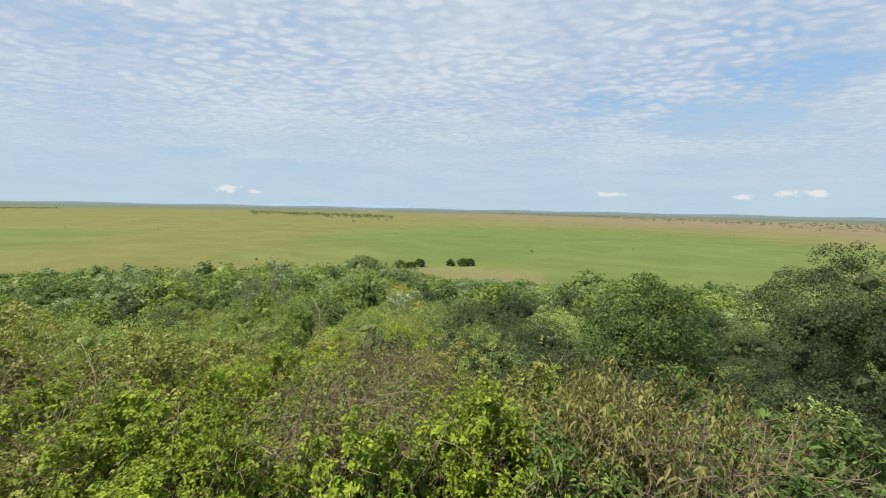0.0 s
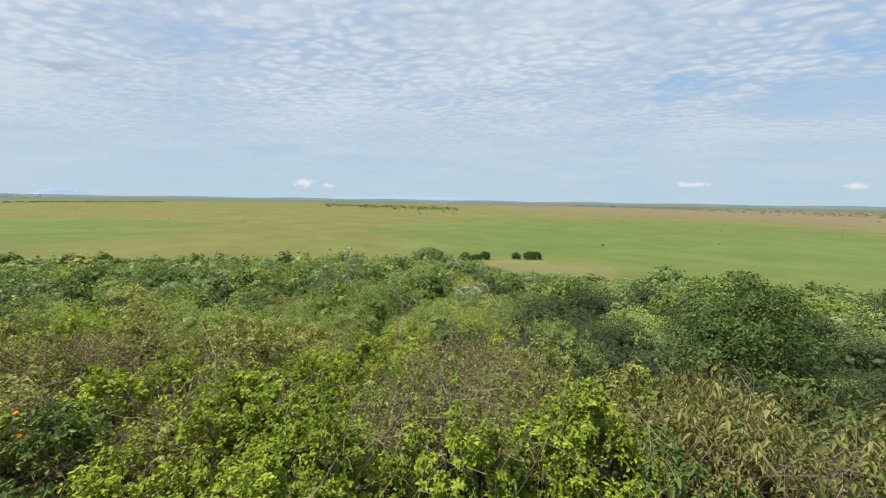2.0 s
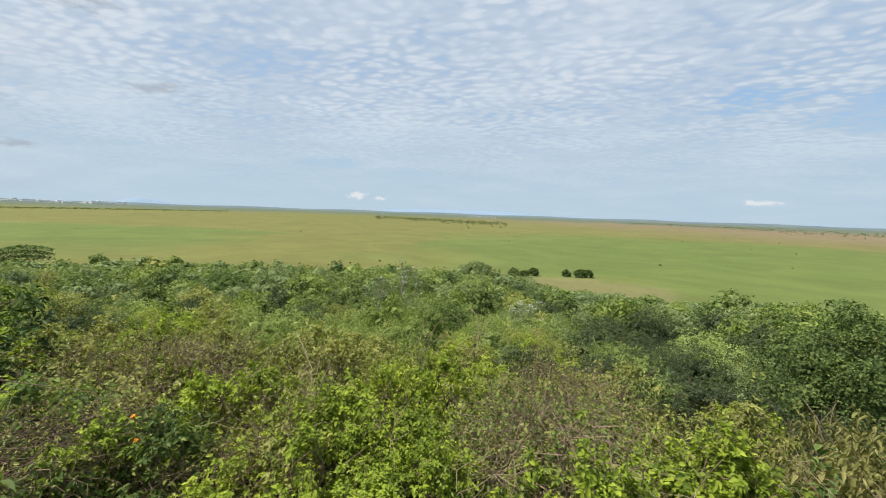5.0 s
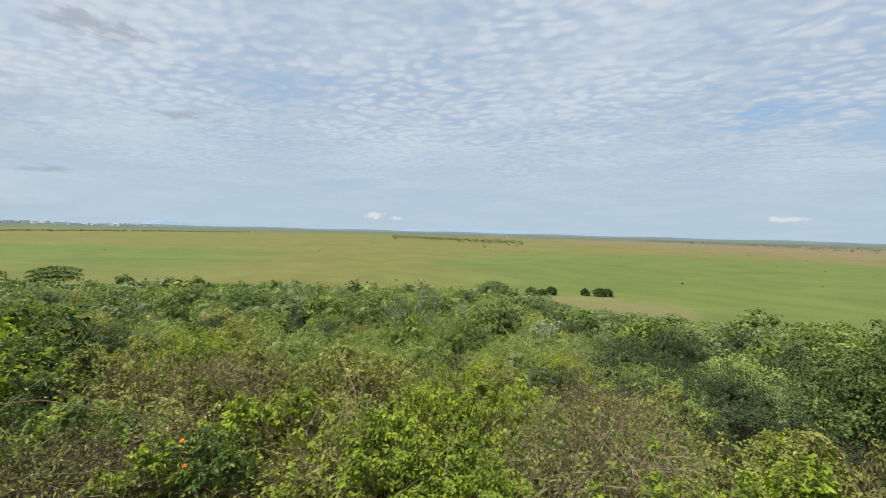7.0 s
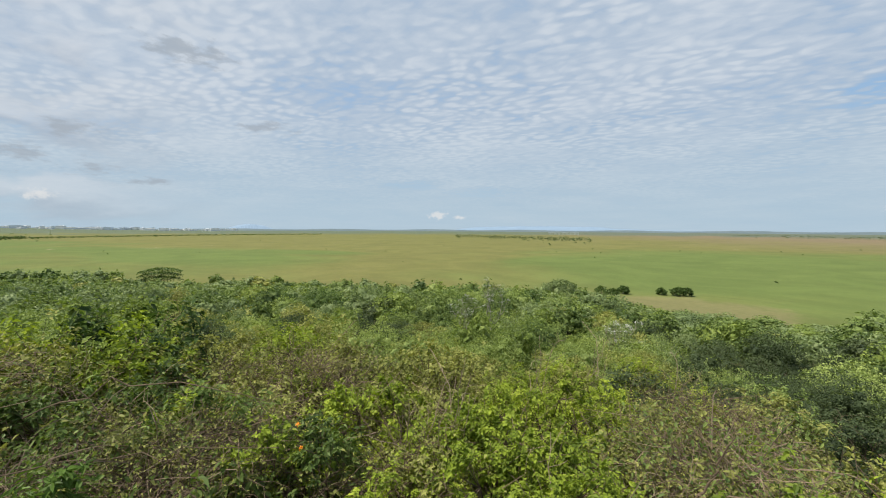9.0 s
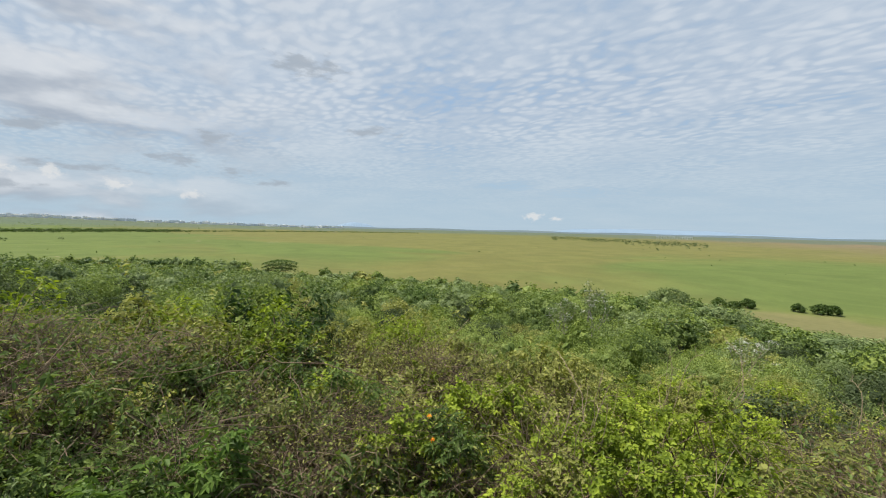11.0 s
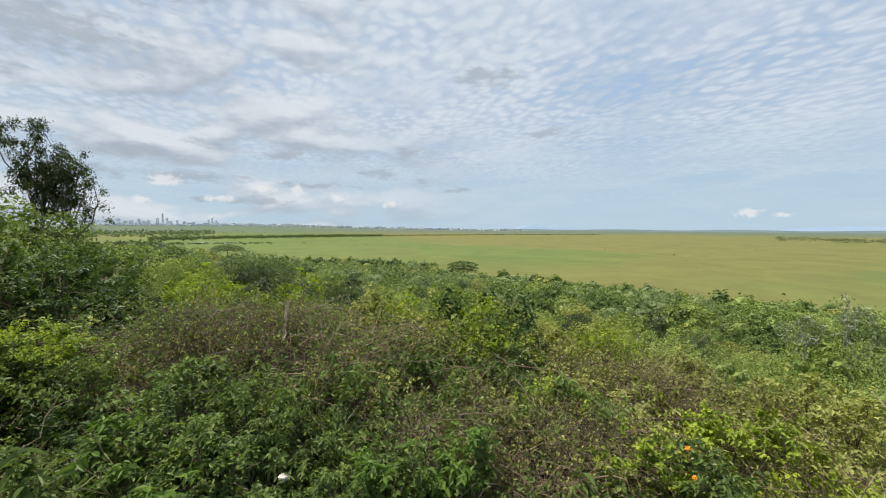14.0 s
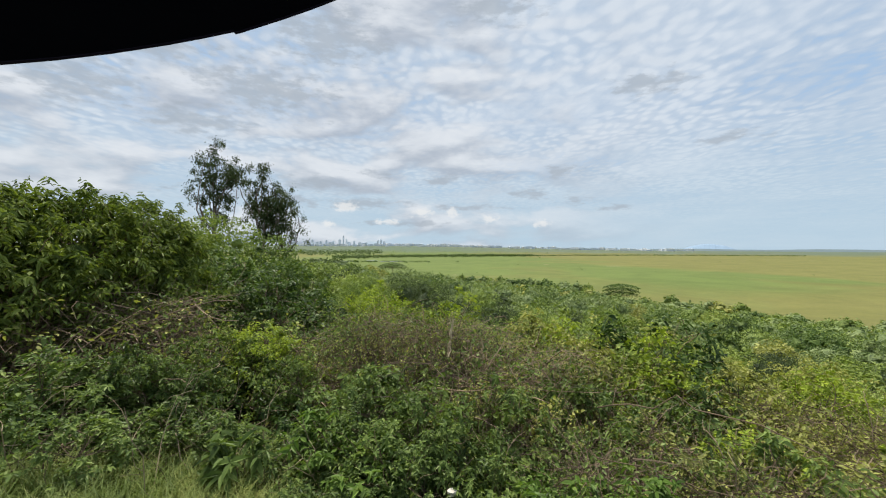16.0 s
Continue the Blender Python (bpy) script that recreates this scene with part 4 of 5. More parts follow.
for seed, x, y, top, wide in ((111, -7.61, -3.75, 2.02, 1.9), (112, -6.86, -3.95, 2.22, 2.1), (113, -6.2, -4.0, 2.08, 2.0), (114, -5.6, -4.3, 2.05, 2.0)):
    z = float(lay(x, y))
    ob = make_tall_bush(seed, wide, top - z)
    ob.matrix_basis = pose(x, y, z - 0.05, 0, 0, seed * 50)
    PLACED.append((x, y))
    tagged(ob, "tall bush with long drooping light green leaves", "bush", "tall bushes on the verge")


def make_open_tree(name, seed, tall, wide, lean, clumps):
    """A tall tree with forked bare limbs and sparse tufts of leaves."""
    rr = np.random.RandomState(seed)
    root = new(name)
    top = np.array([lean, 0.0, tall])
    trunk = bent(rr, (0, 0, -0.4), top * 0.55, 0.04, 7)
    lines, tufts = [(trunk, 0.15, 0.09)], []
    for k in range(13):
        s = trunk[rr.randint(2, 7)]
        a = rr.uniform(0, 2 * np.pi)
        e = np.array([np.cos(a) * wide * rr.uniform(0.15, 0.5), np.sin(a) * wide * rr.uniform(0.15, 0.5), tall * rr.uniform(0.62, 1.0)]) + np.array([lean * 0.8, 0, 0])
        if k < 3:
            e = np.array([lean * 0.7 + rr.normal() * 0.3, rr.normal() * 0.3, tall * (1 - 0.05 * k)])
        limb = bent(rr, s, e, 0.1, 7)
        lines.append((limb, 0.06, 0.018))
        for j in range(6):
            b = limb[rr.randint(2, 7)]
            e2 = b + unit(rr.normal(size=3) + np.array([0, 0, 0.5])) * rr.uniform(0.5, 1.3)
            lines.append((bent(rr, b, e2, 0.12, 4), 0.016, 0.005))
            tufts.append((e2, rr.uniform(0.25, 0.55)))
        tufts.append((limb[-1], 0.5))
    c, r = np.array([q[0] for q in tufts]), np.array([q[1] for q in tufts])
    i = rr.randint(len(c), size=clumps)
    p = c[i] + rr.normal(size=(clumps, 3)) * (r[i] * 0.45)[:, None]
    part("crown", raw_mesh("crown", *leaves(rr, p, rr.normal(size=(clumps, 3)) + np.array([0, 0, 0.8]), 0.17, 0.24, False, 0.5)), SHADY, root)
    part("trunk", raw_mesh("trunk", *tubes(lines, 5)), BARK, root)
    return root


for seed, x, y, top, wide, lean, clumps in ((121, -37.86, -15.72, 9.32, 5.00, 0.3, 8500), (122, -41.27, -12.82, 8.63, 4.40, -0.2, 7800), (123, -41.66, -11.50, 5.63, 3.60, 0.0, 7000)):
    z = float(lay(x, y))
    ob = make_open_tree("tall_tree", seed, top - z, wide, lean, clumps)
    ob.matrix_basis = pose(x, y, z)
    PLACED.append((x, y))
    tagged(ob, "tall open tree with bare limbs and sparse grey green tufts", "tree", "tall trees on the ridge")


def make_flower_tree(seed, tall):
    """A thin tree: pale limbs that fan upwards, loose leaves, flat heads of white blossom at the ends."""
    rr = np.random.RandomState(seed)
    root = new("blossom_tree")
    fork = tall * 0.45
    lines, tips = [(bent(rr, (0, 0, -0.3), (0, 0, fork * 1.05), 0.03), 0.075, 0.05)], []
    for k in range(8):
        a = k * 2.4
        out = rr.uniform(0.25, 1.0)
        e = np.array([np.cos(a) * out, np.sin(a) * out, tall * (1.0 - 0.22 * out ** 2) * rr.uniform(0.9, 1.0)])
        limb = bent(rr, (0, 0, fork), e, 0.09, 8)
        lines.append((limb, 0.042, 0.016))
        for j in range(6):
            b = limb[rr.randint(4, 8)]
            e2 = b + unit(rr.normal(size=3) * np.array([1, 1, 0.5]) + np.array([0, 0, 0.9])) * rr.uniform(0.2, 0.5)
            lines.append((bent(rr, b, e2, 0.1, 4), 0.013, 0.006))
            tips.append(e2)
    tips = np.array(tips)
    n = 1700
    p = tips[rr.randint(len(tips), size=n)] + rr.normal(size=(n, 3)) * np.array([0.16, 0.16, 0.13]) - np.array([0, 0, 0.14])
    part("foliage", raw_mesh("foliage", *leaves(rr, p, rr.normal(size=(n, 3)) + np.array([0, 0, 0.8]), 0.10, 0.33)), GREY_GREEN, root)
    heads = tips[rr.rand(len(tips)) < 0.8]
    n = len(heads) * 26
    p = np.repeat(heads, 26, 0) + rr.normal(size=(n, 3)) * np.array([0.095, 0.095, 0.022]) + np.array([0, 0, 0.05])
    part("blossom", raw_mesh("blossom", *leaves(rr, p, rr.normal(size=(n, 3)) * 0.4 + np.array([0, 0, 1]), 0.032, 0.5, False)), WHITE_PETAL, root, "flat heads of small white flowers")
    part("trunk", raw_mesh("trunk", *tubes(lines, 5)), GREY_BARK, root, "pale bare limbs")
    return root


BLOSSOM = []
for seed, x, y, top in ((131, -10.50, 26.64, -1.81), (132, -12.17, 25.99, -2.68), (133, -2.10, 24.26, -3.12)):
    z = float(lay(x, y))
    ob = make_flower_tree(seed, top - 0.4 - z)
    ob.matrix_basis = pose(x, y, z)
    BLOSSOM.append(ob)
    tagged(ob, "thin tree with pale limbs and white blossom", "tree", "blossom trees in the thicket")

# ---------------------------------------------------------------- thicket on the slope
SLOPE = ((WOOD_GREEN, (201, 202), "dark green dense bush in the thicket on the slope"),
         (GREY_GREEN, (204, 205), "grey green dense bush in the thicket on the slope"),
         (GREEN, (206, 207), "mid green leafy bush in the thicket on the slope"),
         (OLIVE, (208,), "olive bush with faded leaves in the thicket"),
         (SHADY, (209, 210), "very dark green bush in the thicket"))
slope_kinds, upper_kinds = [[Kind([lambda s=s, m=m, n=n, size=size: make_tree("thicket_bush", s, 3.9, 3.0, n, size, m, 14, 0.2, 0.36) for s in seeds], lab, "bush", "thicket on the slope")
                             for m, seeds, lab in SLOPE] for n, size in ((4800, 0.088), (8000, 0.06))]


def slope_bush(x, y, r, az):
    k = rng.choice(5, p=(0.07, 0.05, 0.0, 0.0, 0.88) if az < -22 else (0.2, 0.1, 0.1, 0.0, 0.6) if az < -6 else (0.22, 0.03, 0.5, 0.25, 0.0) if r < 21 and 0 < az < 60 else (0.30, 0.22, 0.20, 0.08, 0.20) if r > 18 else (0.30, 0.12, 0.3, 0.12, 0.16))
    s = np.interp(r, [12, 20, 60], [0.58, 0.8, 1.1]) * rng.choice([0.55, 0.8, 1.0, 1.3], p=[0.25, 0.3, 0.3, 0.15]) * rng.uniform(0.9, 1.1)
    (upper_kinds if r < 20 else slope_kinds)[k].set(stand(x, y, (s * rng.uniform(0.95, 1.2), s, s * rng.uniform(0.78, 1.22)), rng.uniform(0, 360), 0.1))


scatter(135, 12.0, 21.0, -56, 98, 1.4, slope_bush)
scatter(165, 21.0, 42.0, -52, 99, 2.2, slope_bush)
FAR_BUSHES = {}
bush_shapes = [crown_data(220 + i, 3.9, 3.0, 900, 0.22, 12, 0.8, 0.2)[0] for i in range(4)]


def far_bush(x, y, r, az):
    k = rng.choice(5, p=(0.34, 0.28, 0.20, 0.08, 0.10))
    s = rng.uniform(0.8, 1.5)
    m = np.array(stand(x, y, (s * rng.uniform(0.95, 1.2), s, s * rng.uniform(0.78, 1.15)), rng.uniform(0, 360), 0.1))
    v, q, t = bush_shapes[rng.randint(4)]
    FAR_BUSHES.setdefault(k, []).append((v @ m[:3, :3].T + m[:3, 3], q, t))


scatter(150, 42.0, 61.0, -52, 99, 2.5, far_bush)
for k, chunks in FAR_BUSHES.items():
    tagged(part("far_thicket", raw_mesh("far_thicket", *joined(chunks)), SLOPE[k][0]), SLOPE[k][2].replace("bush", "bushes", 1) + " farther down", "bushes", kind="stuff")

# bushes that stand about the feet of the blossom trees
for x, y in [tuple(ob.matrix_basis.translation[:2]) for ob in BLOSSOM]:
    for dx, dy, k, s in ((0.5, -1.9, 2, 0.95), (-1.6, -1.0, 0, 0.9), (1.8, -0.6, 1, 0.9)):
        slope_kinds[k].set(stand(x + dx, y + dy, s, 70 * dx, 0.1))

# low undergrowth that closes the ground between the bushes; its dark leaf paints gap shade
under = np.random.RandomState(17)
count = 26000
r = 3.2 * (62 / 3.2) ** under.uniform(0, 1, count)
az = np.radians(under.uniform(-58, 98, count))
p = np.stack([CENTRE[0] - r * np.sin(az), CENTRE[1] + r * np.cos(az)], -1)
size = 0.045 + 0.0034 * r
p = np.concatenate([p, (lay(p[:, 0], p[:, 1]) + under.uniform(0.02, 1.0, count) ** 1.5 * (0.2 + 0.011 * r))[:, None]], 1)
tagged(part("undergrowth", raw_mesh("undergrowth", *leaves(under, p, np.tile([0, 0, 1.0], (count, 1)), size, 0.45, False, 0.15, None, 0.7)), SHADY),
       "low undergrowth between the bushes on the slope, dark green to paint gap shade", "undergrowth", kind="stuff")

# ---------------------------------------------------------------- woods down to the plain
WOODS = {}
shapes = [crown_data(300 + i, 7.4, 5.2, 1000, 0.38, 12, 0.8, 0.2, 0.7)[0] for i in range(4)]
thin = [crown_data(310 + i, 7.6, 5.4, 330, 0.62, 9, 0.8, 0.2, 0.85, 6)[0] for i in range(4)]
thinner = [crown_data(340 + i, 7.6, 5.4, 110, 1.0, 8, 0.8, 0.2, 0.9, 5)[0] for i in range(4)]
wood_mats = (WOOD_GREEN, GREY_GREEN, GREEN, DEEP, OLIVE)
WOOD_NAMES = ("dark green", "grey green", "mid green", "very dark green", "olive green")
wood_kinds = [Kind([lambda s=s, m=m: make_tree("woodland_tree", s, 7.4, 5.2, 2600, 0.25, m, 16, 0.2, 0.65) for s in (320 + j, 330 + j)],
                   WOOD_NAMES[j] + " round-topped woodland tree on the lower slope", "tree", "woodland trees on the lower slope") for j, m in enumerate(wood_mats)]
# jittered hexagonal plan of the wood
count = 0
for row, r in enumerate(np.cumsum(np.concatenate([[59.0], np.full(80, 6.1)]))):
    n = int(radians(152) * r / 6.8)
    for k in range(n):
        az = -52 + 152 * (k + 0.5 * (row % 2)) / n + rng.normal() * 60 / r
        rr = r + rng.normal() * 1.5
        x, y = CENTRE[0] - rr * math.sin(radians(az)), CENTRE[1] + rr * math.cos(radians(az))
        foot = np.interp(az, AZ, FOOT)
        if rr > foot - 4 + rng.normal() * 6:
            continue
        # a grassy clearing near the foot of the hill, in front of the lone bushes
        if -13 + rng.normal() < az < 7.5 and rr > 141 + 4 * math.sin(az):
            continue
        if rr > 205 and az > 38 and rng.uniform() < 0.25:
            continue
        j = rng.choice(5, p=(0.34, 0.34, 0.14, 0.13, 0.05))
        s = rng.uniform(0.7, 1.25) * (rng.choice([0.7, 1.0, 1.5], p=[0.35, 0.4, 0.25]) if rr > foot - 50 else 1.0)
        # low growth above the clearing
        low = 0.58 if -22 < az < 2 and rr < 165 else 1.0
        m = stand(x, y, (s * rng.uniform(0.9, 1.2), s, s * low * rng.uniform(0.7, 1.0)), rng.uniform(0, 360), 0.3)
        if rr < 84 and count < 240:
            wood_kinds[j].set(m)
            count += 1
            continue
        v, q, t = (shapes if rr < 110 else thin if rr < 215 else thinner)[rng.randint(4)]
        mm = np.array(m)
        WOODS.setdefault(j, []).append((v @ mm[:3, :3].T + mm[:3, 3], q, t))
for j, chunks in WOODS.items():
    tagged(part("woodland", raw_mesh("woodland", *joined(chunks)), wood_mats[j]), WOOD_NAMES[j] + " woodland covering the lower hillside", "woodland", kind="stuff")


def far_clump(x, y, wide, tall, n, size, seed):
    (v, q, t), _, _ = crown_data(seed, wide, tall, n, size, 5, core=0.95, puffs=3)
    return v + np.array([x, y, float(lay(x, y))]), q, t


# lone bushes standing on the plain at the foot of the hill
for seed, az, r, wide, tall in ((401, -1.3, 238, 6, 3.6), (402, -3.0, 238, 9, 4.6), (403, -4.0, 240, 8, 4.2), (404, 3.0, 232, 7, 4.6), (405, 5.6, 226, 8, 4.4), (406, 4.2, 224, 7, 4.0)):
    x, y = CENTRE[0] - r * math.sin(radians(az)), CENTRE[1] + r * math.cos(radians(az))
    ob = make_tree("lone_bush", seed, wide, tall, 1400, 0.6, DEEP, 12, 0.0, 0.85)
    ob.matrix_basis = stand(x, y)
    tagged(ob, "dark green lone bush on the open grass", "bush", "lone bushes on the plain")
set_tree("round_tree", 410, -36.0, 176.0, -19.6, 25, 5200, 0.62, GREY_GREEN, "large grey green round tree at the wood's edge", 14, core=0.75)


def make_acacia(seed, tall, wide):
    rr = np.random.RandomState(seed)
    root = new("flat_topped_acacia")
    lines = [(bent(rr, (0, 0, -0.3), (0.3, 0, tall * 0.5), 0.05), 0.35, 0.25)]
    n = 3200
    a, rad = rr.uniform(0, 2 * np.pi, n), np.sqrt(rr.uniform(0, 1, n)) * wide / 2
    layer = rr.choice([0.6, 0.78, 0.96], n, p=[0.2, 0.35, 0.45])
    p = np.stack([np.cos(a) * rad * (1.25 - 0.4 * layer) + 0.6 * np.sin(layer * 30), np.sin(a) * rad, tall * layer - 0.02 * rad ** 2 + rr.normal(size=n) * 0.12], -1)
    for k in range(14):
        lines.append((bent(rr, (0.3, 0, tall * 0.45), p[k], 0.08), 0.14, 0.04))
    d = np.stack([rr.normal(size=n), rr.normal(size=n), rr.normal(size=n) * 0.2], -1)
    part("crown", raw_mesh("crown", *leaves(rr, p, np.tile([0, 0, 1.0], (n, 1)), 0.8, 0.4, False, 0.05, d, 0.35)), DEEP, root)
    part("trunk", raw_mesh("trunk", *tubes(lines, 5)), BARK, root)
    return root


ob = make_acacia(420, 12.5, 21)
x, y = -234.0, 129.5
ob.matrix_basis = pose(x, y, -20.2 - 12.5)
tagged(ob, "flat-topped dark acacia at the edge of the plain", "tree")
ob = make_acacia(421, 10, 29)
ob.matrix_basis = pose(-421.3, -8.4, -24.6)
tagged(ob, "wide flat-topped acacia over the woods", "tree")


# ---------------------------------------------------------------- tree belts and bushes on the plain
def belt(name, label, count, az0, az1, r_of, depth, wide, tall, mat, seed):
    rr = np.random.RandomState(seed)
    chunks = []
    for k in range(count):
        u = rr.uniform()
        az = az0 + (az1 - az0) * u
        r = r_of(az) + rr.normal() * depth
        s = rr.uniform(0.5, 1.3)
        chunks.append(far_clump(CENTRE[0] - r * math.sin(radians(az)), CENTRE[1] + r * math.cos(radians(az)), wide * s, tall * s, 8, 0.24 * wide * s, seed * 1000 + k))
    tagged(part(name, raw_mesh(name, *joined(chunks)), mat), label, "trees", kind="stuff")


belt("far_tree_belt", "thin green belt of bush along a far stream", 800, 43, 76, lambda a: np.interp(a, [43, 60, 76], [2150, 1850, 1500]), 60, 7, 3, DEEP, 1)
belt("far_tree_belt", "green belt of bush along a far stream", 1000, 72, 99, lambda a: np.interp(a, [72, 99], [1600, 1250]), 60, 13, 5.5, WOOD_GREEN, 2)
belt("far_tree_belt", "scattered bush and trees far out on the plain", 700, 7, 25, lambda a: np.interp(a, [7, 12, 25], [1330, 1450, 1850]), 170, 9, 2.6, DUSKY, 3)
belt("far_tree_belt", "low bush and trees far out on the plain", 800, -52, -8, lambda a: np.interp(a, [-52, -30, -8], [1700, 2100, 2900]), 320, 9, 3.2, DUSKY, 4)
# the paler grey green leaf on these two paints in distance haze
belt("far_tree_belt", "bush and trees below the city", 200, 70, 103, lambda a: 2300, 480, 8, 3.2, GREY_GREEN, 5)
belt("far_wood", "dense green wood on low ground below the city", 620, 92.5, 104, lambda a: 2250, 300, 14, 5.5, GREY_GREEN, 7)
belt("far_wood", "dark green wood on the flat land past the hill", 420, 97.5, 104.5, lambda a: 680, 100, 19, 8, DUSKY, 8)
belt("far_tree_belt", "line of bush along the shore of the water", 110, 86, 101, lambda a: 905, 18, 7, 3, DEEP, 9)
belt("scattered_bush", "small dark bushes dotted over the grass plain", 70, -50, 90, lambda a: 950, 380, 2.2, 1.3, DEEP, 6)


# ---------------------------------------------------------------- far land, hills and city
def ridge(name, az0, az1, r, height, label, mat, seed, steps=90):
    """A far ridge with a broad back; height(az) above the plain."""
    rr = np.random.RandomState(seed)
    az = np.linspace(az0, az1, steps)
    h = np.array([height(a) for a in az]) * (1 + rr.normal(size=steps) * 0.03)
    rows = []
    for f, dr in ((0.0, -220), (0.8, -60), (1.0, 0), (0.0, 40)):
        rad = r + dr
        rows.append(np.stack([CENTRE[0] - rad * np.sin(np.radians(az)), CENTRE[1] + rad * np.cos(np.radians(az)), PLAIN - 3 + (h + 3) * f], -1))
    v = np.stack(rows)
    k, j = np.meshgrid(np.arange(3), np.arange(steps - 1), indexing="ij")
    q = np.stack([k * steps + j, k * steps + j + 1, (k + 1) * steps + j + 1, (k + 1) * steps + j], -1).reshape(-1, 4)
    tagged(part(name, raw_mesh(name, v.reshape(-1, 3), q, None, True), mat), label, "hills", kind="structure")


# the ridges owe their blue to haze put into the base colour
ridge("backdrop_hills", -14, 26, 4860, lambda a: np.interp(a, [-14, -6, -1, 4, 6, 12, 18, 22, 26], [6, 18, 22, 34, 54, 60, 58, 48, 8]), "low hills along the far horizon, blue with painted haze", HAZED_HILL, 1)
ridge("backdrop_hill", 48.6, 54.6, 4860, lambda a: np.interp(a, [48.6, 50, 51.2, 52, 53, 54.6], [8, 52, 66, 68, 52, 8]), "single low hill on the far horizon, blue with painted haze", HAZED_HILL, 2)
ridge("far_land", -60, 70, 4700, lambda a: 17 + 4 * math.sin(a * 0.5) + 6 * max(0.0, -a / 50), "wooded dark land at the far edge of the plain, tinted with painted haze", HAZED_LAND, 3, 160)


def building(rr, x, y, w, dpt, h, mat, tower):
    z = float(lay(x, y)) - 1
    root = new("tower_block" if tower else "city_building")
    root.matrix_basis = pose(x, y, z, 0, 0, rr.uniform(0, 90))
    bm = bmesh.new()
    bmesh.ops.create_cube(bm, size=1.0, matrix=Matrix.Translation((0, 0, h / 2)) @ Matrix.Diagonal((w, dpt, h, 1)))
    bmesh.ops.create_cube(bm, size=1.0, matrix=Matrix.Translation((w * 0.1, 0, h + h * 0.04)) @ Matrix.Diagonal((w * 0.5, dpt * 0.5, h * 0.08, 1)))
    me = bpy.data.meshes.new("wall")
    bm.to_mesh(me)
    bm.free()
    part("wall", me, mat, root)
    floors = max(1, min(7, int(h / 9)))
    for f in range(floors):
        bm = bmesh.new()
        bmesh.ops.create_cube(bm, size=1.0, matrix=Matrix.Translation((0, 0, h * (f + 0.55) / floors)) @ Matrix.Diagonal((w * 1.02, dpt * 1.02, h * 0.35 / floors, 1)))
        me = bpy.data.meshes.new("window_band")
        bm.to_mesh(me)
        bm.free()
        part("window_band", me, HAZED_GLASS, root)
    return tagged(root, "slim grey tower block on the city skyline, paled by painted haze" if tower else "low pale building of the far city", "building", "city on the horizon")


rr = np.random.RandomState(9)
for k in range(190):
    az = 52 + 51 * rr.uniform() ** 0.75
    r = rr.uniform(3900, 4350)
    building(rr, CENTRE[0] - r * math.sin(radians(az)), CENTRE[1] + r * math.cos(radians(az)), rr.uniform(16, 70), rr.uniform(15, 30), rr.uniform(9, 24), CITY_WALL if rr.uniform() < 0.75 else HAZED_GREY, False)
for az, h, w in ((97.6, 95, 17), (97.2, 62, 16), (98.1, 58, 18), (98.9, 44, 24), (99.8, 52, 20), (100.5, 40, 22), (101.6, 56, 24), (96.9, 36, 26), (96.2, 46, 18), (95.5, 34, 26), (94.6, 30, 28), (93.0, 52, 16), (92.6, 66, 16), (92.2, 44, 18), (91.4, 28, 30),
                 (99.3, 34, 28), (101.0, 36, 26), (95.0, 26, 32), (88.5, 22, 26), (85.0, 20, 30), (82.2, 22, 24), (61.5, 24, 20), (64.3, 20, 36), (58.4, 18, 28)):
    r = rr.uniform(4150, 4300)
    building(rr, CENTRE[0] - r * math.sin(radians(az)), CENTRE[1] + r * math.cos(radians(az)), w, w * 0.8, h, HAZED_GREY, True)

# a long low railway viaduct far out on the plain
root = new("railway_viaduct")
for k in range(23):
    az = 8.6 + 0.17 * k
    x, y = CENTRE[0] - 2500 * math.sin(radians(az)), CENTRE[1] + 2500 * math.cos(radians(az))
    bm = bmesh.new()
    bmesh.ops.create_cube(bm, size=1.0, matrix=pose(x, y, PLAIN + 5, 0, 0, az) @ Matrix.Diagonal((1.8, 1.8, 11, 1)))
    me = bpy.data.meshes.new("pier")
    bm.to_mesh(me)
    bm.free()
    part("pier", me, CITY_WALL, root)
    bm = bmesh.new()
    bmesh.ops.create_cube(bm, size=1.0, matrix=pose(x, y, PLAIN + 11, 0, 0, az) @ Matrix.Diagonal((7.5, 4, 1.4, 1)))
    me = bpy.data.meshes.new("deck_span")
    bm.to_mesh(me)
    bm.free()
    part("deck_span", me, HAZED_GREY, root)
tagged(root, "pale concrete railway viaduct far out on the plain", "viaduct")

# pale water among the trees below the city
for az, r, w, dpt in ((97.0, 965, 16, 18), (91.0, 930, 25, 17), (93.9, 990, 13, 13)):
    x, y = CENTRE[0] - r * math.sin(radians(az)), CENTRE[1] + r * math.cos(radians(az))
    a = np.arange(28) * 2 * np.pi / 28
    rad = 1 + 0.18 * np.sin(a * 3 + az) + 0.1 * np.sin(a * 5)
    dx, dy = -math.sin(radians(az)), math.cos(radians(az))
    u, w2 = np.cos(a) * rad * dpt, np.sin(a) * rad * w
    px, py = x + u * dx - w2 * dy, y + u * dy + w2 * dx
    v = np.stack([px, py, lay(px, py) + 0.35], -1)
    v = np.concatenate([v, [[x, y, float(lay(x, y)) + 0.35]]])
    j = np.arange(28)
    tagged(part("water", raw_mesh("water", v, None, np.stack([j, (j + 1) % 28, np.full(28, 28)], -1)), POND), "pale shallow water reflecting the sky among trees", "water", kind="structure")


